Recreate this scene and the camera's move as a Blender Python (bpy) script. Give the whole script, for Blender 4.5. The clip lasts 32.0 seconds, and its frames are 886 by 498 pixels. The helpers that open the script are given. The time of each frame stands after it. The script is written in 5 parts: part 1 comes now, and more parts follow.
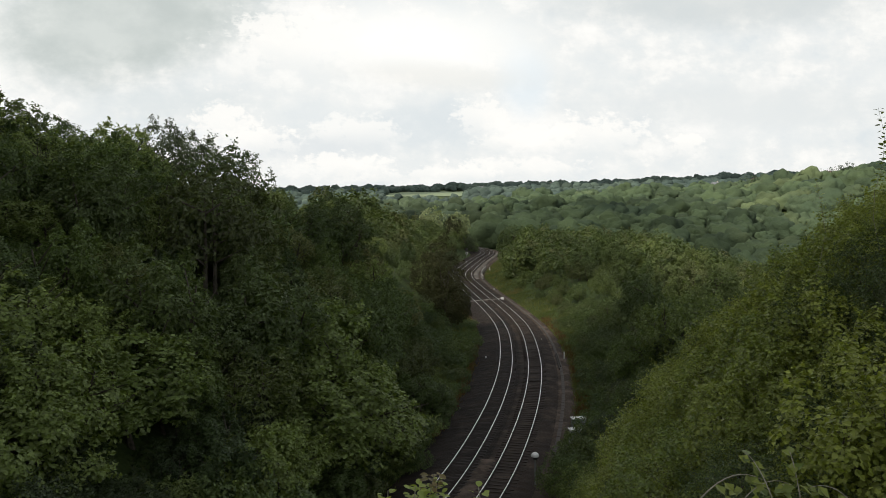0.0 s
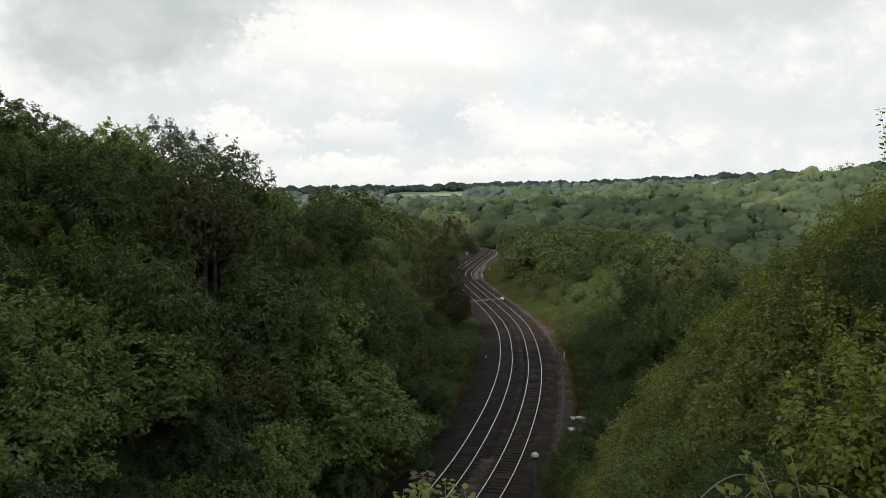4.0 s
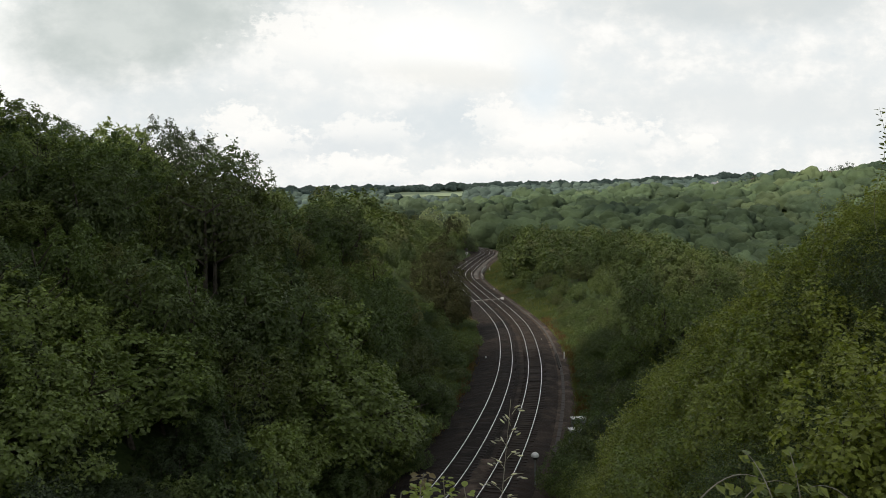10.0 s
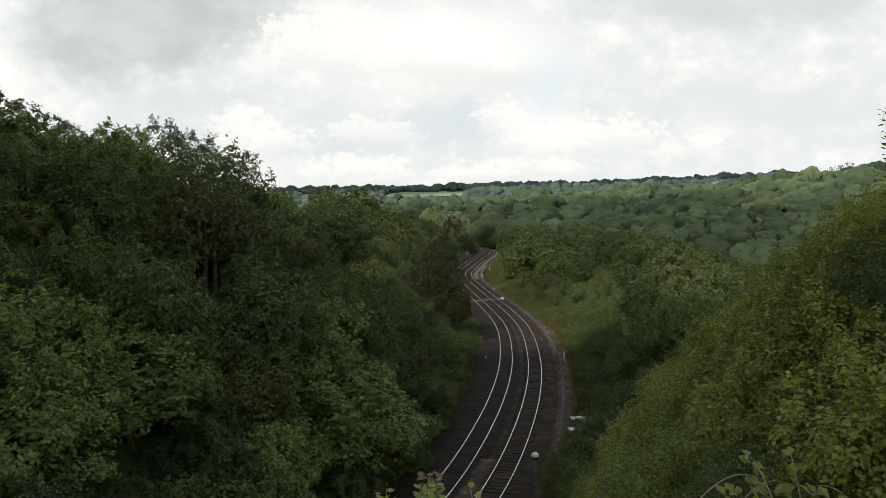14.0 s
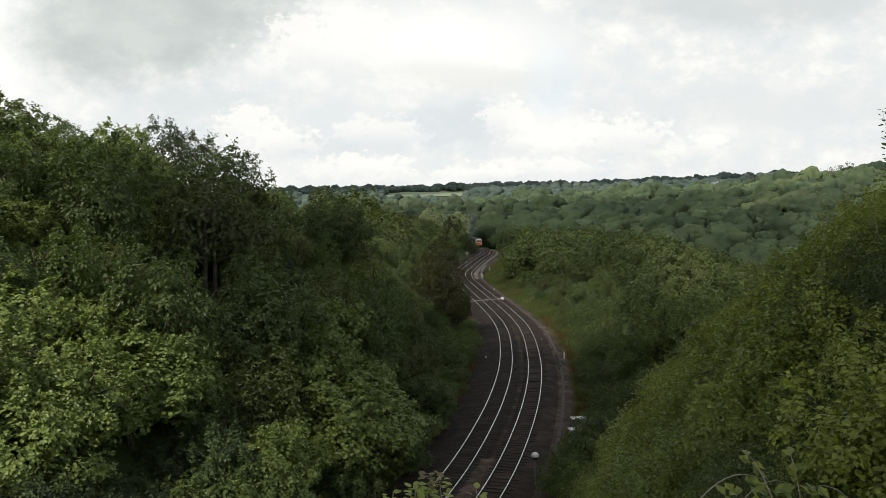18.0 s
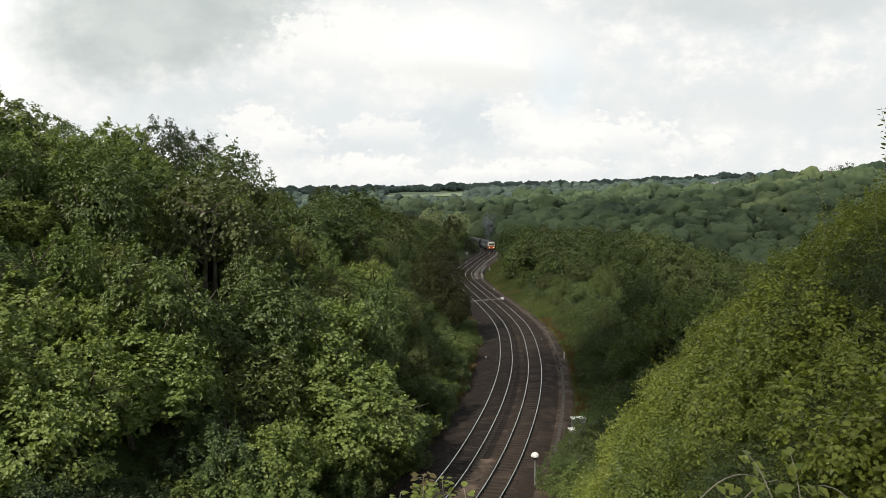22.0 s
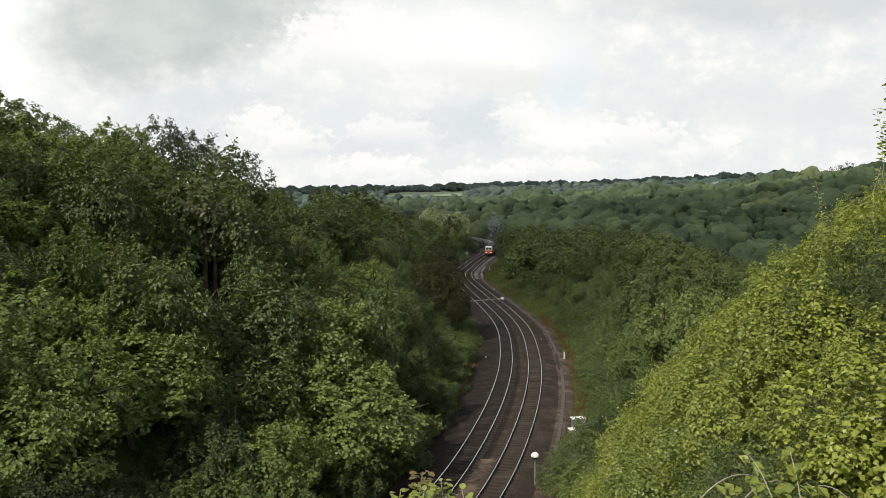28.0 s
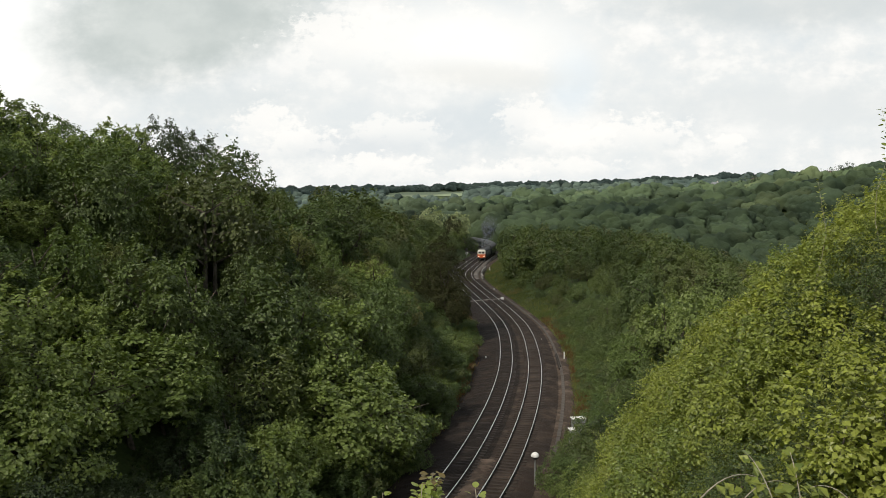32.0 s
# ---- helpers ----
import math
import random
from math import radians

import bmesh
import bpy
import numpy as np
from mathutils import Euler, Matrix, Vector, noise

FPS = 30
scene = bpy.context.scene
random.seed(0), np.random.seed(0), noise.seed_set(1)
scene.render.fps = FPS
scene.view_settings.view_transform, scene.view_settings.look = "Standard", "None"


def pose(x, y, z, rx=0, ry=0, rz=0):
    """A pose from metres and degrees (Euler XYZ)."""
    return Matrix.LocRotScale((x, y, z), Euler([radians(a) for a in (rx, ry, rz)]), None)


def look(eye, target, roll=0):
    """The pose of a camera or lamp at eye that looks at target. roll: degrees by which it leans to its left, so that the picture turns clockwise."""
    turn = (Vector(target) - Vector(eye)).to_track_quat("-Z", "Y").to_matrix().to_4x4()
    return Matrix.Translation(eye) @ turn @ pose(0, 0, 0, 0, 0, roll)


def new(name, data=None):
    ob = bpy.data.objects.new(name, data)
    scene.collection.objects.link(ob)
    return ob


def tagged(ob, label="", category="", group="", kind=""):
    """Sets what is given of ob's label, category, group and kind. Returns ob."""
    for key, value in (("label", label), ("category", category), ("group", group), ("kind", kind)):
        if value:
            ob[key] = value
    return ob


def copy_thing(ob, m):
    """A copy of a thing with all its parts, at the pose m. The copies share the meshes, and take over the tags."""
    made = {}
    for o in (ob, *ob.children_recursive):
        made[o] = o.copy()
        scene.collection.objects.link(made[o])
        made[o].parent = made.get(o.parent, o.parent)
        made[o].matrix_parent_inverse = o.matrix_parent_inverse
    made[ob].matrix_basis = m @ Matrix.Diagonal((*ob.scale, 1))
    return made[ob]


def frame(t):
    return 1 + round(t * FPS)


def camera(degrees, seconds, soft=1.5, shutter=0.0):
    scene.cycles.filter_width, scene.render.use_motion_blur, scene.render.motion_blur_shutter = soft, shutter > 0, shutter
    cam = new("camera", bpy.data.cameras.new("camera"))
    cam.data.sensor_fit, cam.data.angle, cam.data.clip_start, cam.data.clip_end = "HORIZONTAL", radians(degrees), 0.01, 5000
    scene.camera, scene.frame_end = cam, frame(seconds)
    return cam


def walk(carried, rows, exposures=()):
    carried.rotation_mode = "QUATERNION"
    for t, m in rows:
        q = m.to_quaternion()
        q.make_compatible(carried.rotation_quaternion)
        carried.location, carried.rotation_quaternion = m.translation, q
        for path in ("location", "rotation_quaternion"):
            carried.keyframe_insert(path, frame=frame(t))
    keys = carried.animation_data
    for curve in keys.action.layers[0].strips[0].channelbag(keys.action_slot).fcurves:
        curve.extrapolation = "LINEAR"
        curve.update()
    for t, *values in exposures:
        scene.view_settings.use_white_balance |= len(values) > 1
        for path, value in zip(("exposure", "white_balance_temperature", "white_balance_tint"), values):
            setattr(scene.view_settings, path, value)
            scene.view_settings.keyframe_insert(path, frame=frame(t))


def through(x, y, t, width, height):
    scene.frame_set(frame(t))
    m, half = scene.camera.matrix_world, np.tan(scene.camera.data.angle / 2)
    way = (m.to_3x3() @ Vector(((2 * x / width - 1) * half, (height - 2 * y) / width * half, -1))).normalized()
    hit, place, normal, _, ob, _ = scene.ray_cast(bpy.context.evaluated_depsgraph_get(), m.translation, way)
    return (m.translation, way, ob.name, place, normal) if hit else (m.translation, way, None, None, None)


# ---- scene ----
cam = camera(56.0, 32.0, soft=0.8)
EYE = Vector((0.0, 0.0, 19.75))
VIEW = pose(EYE.x, EYE.y, EYE.z, 86.5, 0, 0)
walk(cam, [(0.0, VIEW), (32.0, VIEW)])

# ---------------------------------------------------------------- light
SUN_ELEVATION, SUN_BEARING = radians(42), radians(218)   # bearing clockwise from +y
TO_SUN = Vector((math.sin(SUN_BEARING) * math.cos(SUN_ELEVATION), math.cos(SUN_BEARING) * math.cos(SUN_ELEVATION), math.sin(SUN_ELEVATION)))
scene.view_settings.exposure = 0.0

world = bpy.data.worlds.new("world")
scene.world = world
world.use_nodes = True
wt = world.node_tree
wt.nodes.clear()
w_out = wt.nodes.new("ShaderNodeOutputWorld")
w_bg = wt.nodes.new("ShaderNodeBackground")
w_sky = wt.nodes.new("ShaderNodeTexSky")
w_sky.sky_type, w_sky.sun_disc = "NISHITA", False
w_sky.sun_elevation, w_sky.sun_rotation = SUN_ELEVATION, SUN_BEARING
w_sky.dust_density = 3.0
w_bg.inputs["Strength"].default_value = 0.085
# broken cloud over the blue
w_tc = wt.nodes.new("ShaderNodeTexCoord")
w_noise = wt.nodes.new("ShaderNodeTexNoise")
w_noise.inputs["Scale"].default_value, w_noise.inputs["Detail"].default_value = 2.2, 6.0
w_ramp = wt.nodes.new("ShaderNodeMapRange")
w_ramp.inputs["From Min"].default_value, w_ramp.inputs["From Max"].default_value = 0.32, 0.55
w_ramp.inputs["To Min"].default_value, w_ramp.inputs["To Max"].default_value = 0.55, 0.95
w_mix = wt.nodes.new("ShaderNodeMix")
w_mix.data_type = "RGBA"
w_mix.inputs["B"].default_value = (6.2, 6.5, 6.7, 1)
wt.links.new(w_tc.outputs["Generated"], w_noise.inputs["Vector"])
wt.links.new(w_noise.outputs["Fac"], w_ramp.inputs["Value"])
wt.links.new(w_ramp.outputs["Result"], w_mix.inputs["Factor"])
wt.links.new(w_sky.outputs["Color"], w_mix.inputs["A"])
wt.links.new(w_mix.outputs["Result"], w_bg.inputs["Color"])
wt.links.new(w_bg.outputs["Background"], w_out.inputs["Surface"])

sun = new("sun", bpy.data.lights.new("sun", "SUN"))
sun.data.energy, sun.data.angle, sun.data.color = 5.0, radians(1.0), (1.0, 0.93, 0.80)
sun.matrix_world = look(TO_SUN * 900, (0, 0, 0))


# ---------------------------------------------------------------- materials
class Nodes:
    """Short hand for one node material."""

    def __init__(self, name):
        self.mat = bpy.data.materials.new(name)
        self.mat.use_nodes = True
        self.t = self.mat.node_tree
        self.t.nodes.clear()
        self.out = self.add("ShaderNodeOutputMaterial")

    def add(self, kind, **values):
        n = self.t.nodes.new(kind)
        for key, value in values.items():
            n.inputs[key.replace("_", " ")].default_value = value
        return n

    def link(self, a, b):
        self.t.links.new(a, b)

    def noise(self, scale, detail=4.0, coord="Object", rough=0.55, vector=None):
        n = self.add("ShaderNodeTexNoise", Scale=scale, Detail=detail, Roughness=rough)
        if vector is None:
            vector = self.add("ShaderNodeTexCoord").outputs[coord]
        self.link(vector, n.inputs["Vector"])
        return n.outputs["Fac"]

    def ramp(self, fac, stops):
        n = self.add("ShaderNodeValToRGB")
        el = n.color_ramp.elements
        while len(el) < len(stops):
            el.new(0.5)
        for e, (p, c) in zip(el, stops):
            e.position, e.color = p, (*c, 1)
        self.link(fac, n.inputs["Fac"])
        return n.outputs["Color"]

    def mix(self, fac, a, b, blend="MIX"):
        n = self.add("ShaderNodeMix")
        n.data_type, n.blend_type = "RGBA", blend
        for v, s in ((fac, "Factor"), (a, "A"), (b, "B")):
            if isinstance(v, (int, float)):
                n.inputs[s].default_value = v
            elif isinstance(v, tuple):
                n.inputs[s].default_value = (*v, 1)
            else:
                self.link(v, n.inputs[s])
        return n.outputs["Result"]

    def math(self, op, a, b=0.0, c=0.0):
        n = self.add("ShaderNodeMath")
        n.operation = op
        for i, v in enumerate((a, b, c)):
            if isinstance(v, (int, float)):
                n.inputs[i].default_value = v
            else:
                self.link(v, n.inputs[i])
        return n.outputs[0]

    def span(self, value, lo, hi, a=0.0, b=1.0, smooth=False):
        n = self.add("ShaderNodeMapRange", From_Min=lo, From_Max=hi, To_Min=a, To_Max=b)
        if smooth:
            n.interpolation_type = "SMOOTHSTEP"
        self.link(value, n.inputs["Value"])
        return n.outputs["Result"]

    def surface(self, color, rough=0.8, metal=0.0, bump=None, strength=0.3, distance=0.02, spec=0.5):
        p = self.add("ShaderNodeBsdfPrincipled", Metallic=metal)
        p.inputs["Specular IOR Level"].default_value = spec
        for v, s in ((color, "Base Color"), (rough, "Roughness")):
            if isinstance(v, tuple):
                p.inputs[s].default_value = (*v, 1)
            elif isinstance(v, (int, float)):
                p.inputs[s].default_value = v
            else:
                self.link(v, p.inputs[s])
        if bump is not None:
            b = self.add("ShaderNodeBump", Strength=strength, Distance=distance)
            self.link(bump, b.inputs["Height"])
            self.link(b.outputs["Normal"], p.inputs["Normal"])
        self.link(p.outputs["BSDF"], self.out.inputs["Surface"])
        return p


def leaf_material(name, stops, spread=0.35, through=0.35, rough=0.5, patch=0.0, bump=0.0):
    """Leaves: hue by plant, lightness by leaf, light shining through."""
    m = Nodes(name)
    plant = m.add("ShaderNodeObjectInfo").outputs["Random"]
    leaf = m.add("ShaderNodeNewGeometry").outputs["Random Per Island"]
    pick = plant
    if patch:
        n = m.noise(patch, 2.0)
        pick = m.span(n, 0.3, 0.7)
    base = m.ramp(pick, stops)
    light = m.span(leaf, 0.0, 1.0, 1.0 - spread, 1.0 + spread)
    shade = m.add("ShaderNodeCombineColor")
    for s in ("Red", "Green", "Blue"):
        m.link(light, shade.inputs[s])
    color = m.mix(1.0, base, shade.outputs["Color"], "MULTIPLY")
    p = m.add("ShaderNodeBsdfPrincipled", Roughness=rough)
    p.inputs["Specular IOR Level"].default_value = 0.5 if rough < 0.7 else 0.15
    m.link(color, p.inputs["Base Color"])
    if bump:
        b = m.add("ShaderNodeBump", Strength=1.0, Distance=1.2)
        m.link(m.noise(bump, 4.0, rough=0.7), b.inputs["Height"])
        m.link(b.outputs["Normal"], p.inputs["Normal"])
    tr = m.add("ShaderNodeBsdfTranslucent")
    glow = m.mix(1.0, color, (1.25, 1.3, 0.5), "MULTIPLY")
    m.link(glow, tr.inputs["Color"])
    mx = m.add("ShaderNodeMixShader", Fac=through)
    m.link(p.outputs["BSDF"], mx.inputs[1])
    m.link(tr.outputs["BSDF"], mx.inputs[2])
    m.link(mx.outputs["Shader"], m.out.inputs["Surface"])
    return m.mat


LEAF_BANK = leaf_material("leaf_bank", [(0.0, (0.072, 0.110, 0.031)), (0.25, (0.112, 0.160, 0.041)), (0.45, (0.056, 0.088, 0.030)), (0.65, (0.150, 0.195, 0.050)), (0.82, (0.084, 0.100, 0.034)), (1.0, (0.094, 0.140, 0.043))], spread=0.28, through=0.28)
LEAF_OLIVE = leaf_material("leaf_olive", [(0.0, (0.150, 0.170, 0.048)), (0.5, (0.118, 0.140, 0.042)), (1.0, (0.170, 0.175, 0.058))], spread=0.28, through=0.28)
MID_STOPS = [(0.0, (0.084, 0.120, 0.034)), (0.3, (0.128, 0.164, 0.042)), (0.55, (0.074, 0.110, 0.034)), (0.78, (0.118, 0.126, 0.044)), (1.0, (0.100, 0.145, 0.040))]
LEAF_THICKET = leaf_material("leaf_thicket", MID_STOPS, spread=0.18, patch=0.10, through=0.25)
# Light maple green, raised to carry the sunlight on the near bank too.
LEAF_LIGHT = leaf_material("leaf_light", [(0.0, (0.170, 0.222, 0.062)), (0.5, (0.205, 0.260, 0.072)), (1.0, (0.150, 0.202, 0.056))], spread=0.28, through=0.32)
LEAF_MID = leaf_material("leaf_mid", MID_STOPS, spread=0.18, through=0.25)
LEAF_NEAR = leaf_material("leaf_near", [(0.0, (0.192, 0.228, 0.042)), (0.35, (0.245, 0.278, 0.050)), (0.7, (0.132, 0.182, 0.042)), (1.0, (0.215, 0.246, 0.048))], spread=0.32, rough=0.45, through=0.3)
LEAF_GREY = leaf_material("leaf_grey", [(0.0, (0.062, 0.090, 0.032)), (1.0, (0.085, 0.118, 0.040))], spread=0.4)
LEAF_OAK = leaf_material("leaf_oak", [(0.0, (0.040, 0.060, 0.020)), (1.0, (0.055, 0.078, 0.026))], through=0.2)
# Dark leaf colour that carries the shade low on the bank.
LEAF_SHADE = leaf_material("leaf_shade_dark", [(0.0, (0.038, 0.060, 0.020)), (0.5, (0.052, 0.078, 0.024)), (1.0, (0.034, 0.050, 0.019))], spread=0.45, through=0.25)
LEAF_DARK = leaf_material("leaf_dark", [(0.0, (0.042, 0.046, 0.020)), (1.0, (0.050, 0.052, 0.022))], spread=0.22, through=0.12, rough=0.85)
# Haze is put into the next three leaf colours, bluer with distance.
LEAF_FAR_HAZED = leaf_material("leaf_far_hazed", [(0.0, (0.042, 0.064, 0.041)), (0.35, (0.082, 0.116, 0.059)), (0.6, (0.055, 0.081, 0.048)), (1.0, (0.118, 0.150, 0.073))], spread=0.22, through=0.06, rough=0.95, patch=0.012, bump=0.55)
LEAF_VALLEY_HAZED = leaf_material("leaf_valley_hazed", [(0.0, (0.052, 0.074, 0.050)), (0.5, (0.078, 0.108, 0.064)), (1.0, (0.100, 0.132, 0.072))], spread=0.22, through=0.06, rough=0.95, patch=0.012, bump=0.55)
LEAF_DISTANT_HAZED = leaf_material("leaf_distant_hazed", [(0.0, (0.046, 0.068, 0.062)), (0.5, (0.058, 0.082, 0.070)), (1.0, (0.075, 0.102, 0.080))], spread=0.25, through=0.06, rough=0.95, patch=0.005)
# Sunlight on single far trees is painted in as this pale leaf colour.
LEAF_SUNLIT_PALE = leaf_material("leaf_sunlit_pale", [(0.0, (0.32, 0.36, 0.22)), (1.0, (0.38, 0.42, 0.25))])


def bark_material():
    m = Nodes("bark")
    n = m.noise(9.0, 6.0)
    m.surface(m.ramp(n, [(0.3, (0.045, 0.035, 0.025)), (0.7, (0.13, 0.11, 0.085))]), 0.9, bump=n, strength=0.6)
    return m.mat


def ground_material():
    m = Nodes("bank_soil_and_grass")
    a, b = m.noise(0.12, 5.0), m.noise(2.5, 6.0)
    grass = m.ramp(b, [(0.25, (0.025, 0.040, 0.012)), (0.55, (0.048, 0.072, 0.020)), (0.8, (0.09, 0.095, 0.036))])
    soil = m.ramp(b, [(0.3, (0.05, 0.04, 0.026)), (0.7, (0.12, 0.095, 0.06))])
    m.surface(m.mix(m.span(a, 0.60, 0.72), grass, soil), 0.95, bump=b, strength=0.7, distance=0.15, spec=0.2)
    return m.mat


def ballast_material(name, dark, light, stain):
    m = Nodes(name)
    fine, coarse, big = m.noise(14.0, 5.0), m.noise(0.8, 4.0), m.noise(0.22, 3.0)
    v = m.add("ShaderNodeTexVoronoi", Scale=11.0)
    m.link(m.add("ShaderNodeTexCoord").outputs["Object"], v.inputs["Vector"])
    c = m.ramp(fine, [(0.3, dark), (0.7, light)])
    worn = m.noise(0.45, 6.0, rough=0.65)
    c = m.mix(m.span(coarse, 0.45, 0.68, 0.0, 0.75), c, stain)
    c = m.mix(m.span(big, 0.45, 0.60, 0.0, 0.7), c, dark)
    c = m.mix(m.span(worn, 0.50, 0.66, 0.0, 0.8), c, tuple(1.7 * q for q in light))
    m.surface(c, 0.92, bump=v.outputs["Distance"], strength=0.9, distance=0.05, spec=0.25)
    return m.mat


def plain_material(name, low, high, rough=0.6, metal=0.0, scale=6.0, spec=0.5, bump=0.15):
    m = Nodes(name)
    n = m.noise(scale, 5.0)
    m.surface(m.ramp(n, [(0.3, low), (0.7, high)]), m.span(n, 0.3, 0.7, max(0.05, rough - 0.1), min(1.0, rough + 0.1)), metal, n, bump, 0.01, spec)
    return m.mat


BARK = bark_material()
TWIG = plain_material("dry_twig", (0.22, 0.19, 0.14), (0.42, 0.38, 0.30), 0.8)
GROUND = ground_material()
BALLAST_DARK = ballast_material("ballast_oily", (0.008, 0.0055, 0.0042), (0.025, 0.017, 0.012), (0.015, 0.009, 0.006))
BALLAST_BROWN = ballast_material("ballast_brown", (0.014, 0.010, 0.0075), (0.048, 0.034, 0.026), (0.034, 0.021, 0.014))
CESS = ballast_material("cess_gravel", (0.040, 0.029, 0.022), (0.095, 0.070, 0.054), (0.060, 0.036, 0.024))
CESS_PALE = ballast_material("fresh_gravel", (0.09, 0.08, 0.07), (0.19, 0.17, 0.15), (0.12, 0.10, 0.08))
RAIL_HEAD = plain_material("polished_rail_head", (0.50, 0.49, 0.48), (0.72, 0.71, 0.69), 0.30, 1.0, 3.0)
RAIL_WEB = plain_material("rusty_rail_web", (0.010, 0.007, 0.005), (0.026, 0.016, 0.010), 0.9)
SLEEPER = plain_material("concrete_sleeper", (0.014, 0.010, 0.0075), (0.042, 0.029, 0.021), 0.9, scale=3.0)
SLEEPER_OILY = plain_material("oily_timber_sleeper", (0.010, 0.007, 0.0055), (0.029, 0.020, 0.015), 0.85, scale=3.0)
CONCRETE = plain_material("weathered_concrete", (0.22, 0.20, 0.18), (0.42, 0.40, 0.37), 0.9, scale=1.5)
WHITE_PAINT = plain_material("white_paint", (0.62, 0.62, 0.60), (0.80, 0.80, 0.78), 0.5)
GREY_STEEL = plain_material("galvanised_steel", (0.28, 0.29, 0.30), (0.45, 0.46, 0.47), 0.5, 0.6)
BLACK_PAINT = plain_material("black_paint", (0.012, 0.012, 0.013), (0.03, 0.03, 0.032), 0.5)
GRASS_BLADE = leaf_material("grass_blade", [(0.0, (0.09, 0.12, 0.032)), (0.6, (0.13, 0.15, 0.045)), (1.0, (0.19, 0.16, 0.065))], patch=0.15)
BRACKEN = leaf_material("dry_bracken", [(0.0, (0.13, 0.065, 0.026)), (1.0, (0.19, 0.11, 0.05))])
CONCRETE_DARK = plain_material("dirty_concrete", (0.045, 0.038, 0.032), (0.11, 0.095, 0.082), 0.9, scale=1.5)
FIELD = plain_material("pasture", (0.11, 0.15, 0.08), (0.15, 0.185, 0.105), 0.95, scale=0.02)
MEADOW = plain_material("meadow_grass", (0.10, 0.15, 0.04), (0.16, 0.21, 0.06), 0.95, scale=0.4)
STRAW = plain_material("mown_field", (0.28, 0.30, 0.16), (0.36, 0.36, 0.20), 0.95, scale=0.02)


# ---------------------------------------------------------------- mesh helpers
def mesh_from(name, verts, faces, mats, smooth=False, which=None):
    me = bpy.data.meshes.new(name)
    me.from_pydata([tuple(v) for v in verts] if not isinstance(verts, np.ndarray) else verts.tolist(), [], faces.tolist() if isinstance(faces, np.ndarray) else faces)
    for m in (mats if isinstance(mats, (list, tuple)) else [mats]):
        me.materials.append(m)
    if which is not None:
        me.polygons.foreach_set("material_index", np.asarray(which, dtype=np.int32))
    if smooth:
        me.polygons.foreach_set("use_smooth", np.ones(len(me.polygons), dtype=bool))
    me.update()
    return me


def part(name, bm, material, parent, label=""):
    if isinstance(bm, bmesh.types.BMesh):
        me = bpy.data.meshes.new(name)
        bm.to_mesh(me)
        bm.free()
        me.materials.append(material)
    else:
        me = bm
    ob = new(name, me)
    ob.parent = parent
    return tagged(ob, label)


def box(bm, cx, cy, cz, sx, sy, sz, bevel=0.0, turn=0.0):
    r = bmesh.ops.create_cube(bm, size=1.0, matrix=Matrix.Translation((cx, cy, cz)) @ Matrix.Rotation(turn, 4, "Z") @ Matrix.Diagonal((sx, sy, sz, 1)))
    if bevel:
        edges = {e for v in r["verts"] for e in v.link_edges}
        bmesh.ops.bevel(bm, geom=list(edges), offset=bevel, segments=2, affect="EDGES", profile=0.5)
    return bm


def cone(bm, a, b, r1, r2, sides=8):
    a, b = Vector(a), Vector(b)
    m = Matrix.Translation((a + b) / 2) @ (b - a).to_track_quat("Z", "Y").to_matrix().to_4x4()
    bmesh.ops.create_cone(bm, cap_ends=True, segments=sides, radius1=r1, radius2=r2, depth=(b - a).length, matrix=m)
    return bm


def unit(v):
    return v / np.maximum(np.linalg.norm(v, axis=-1, keepdims=True), 1e-9)


def leaves(points, facing, size, rng, wide=0.62, droop=0.25, loose=0.32, stand=0.35):
    """One folded diamond of two triangles for each point."""
    n = len(points)
    normal = unit(facing * 0.9 + np.array([0, 0, 0.35]) + rng.normal(0, loose, (n, 3)))
    axis = unit(np.cross(normal, rng.normal(0, 1, (n, 3))) + facing * stand - np.array([0, 0, droop]))
    side = unit(np.cross(normal, axis))
    normal = np.cross(axis, side)
    s = (size * rng.uniform(0.7, 1.3, n))[:, None]
    v = np.empty((n, 4, 3))
    v[:, 0] = points
    v[:, 1] = points + axis * s * 0.45 + side * s * wide / 2 + normal * s * 0.10
    v[:, 2] = points + axis * s - normal * s * 0.08
    v[:, 3] = points + axis * s * 0.45 - side * s * wide / 2 + normal * s * 0.10
    k = np.arange(n)[:, None] * 4
    f = np.concatenate([k + [0, 1, 2], k + [0, 2, 3]], axis=1).reshape(-1, 3)
    return v.reshape(-1, 3), f


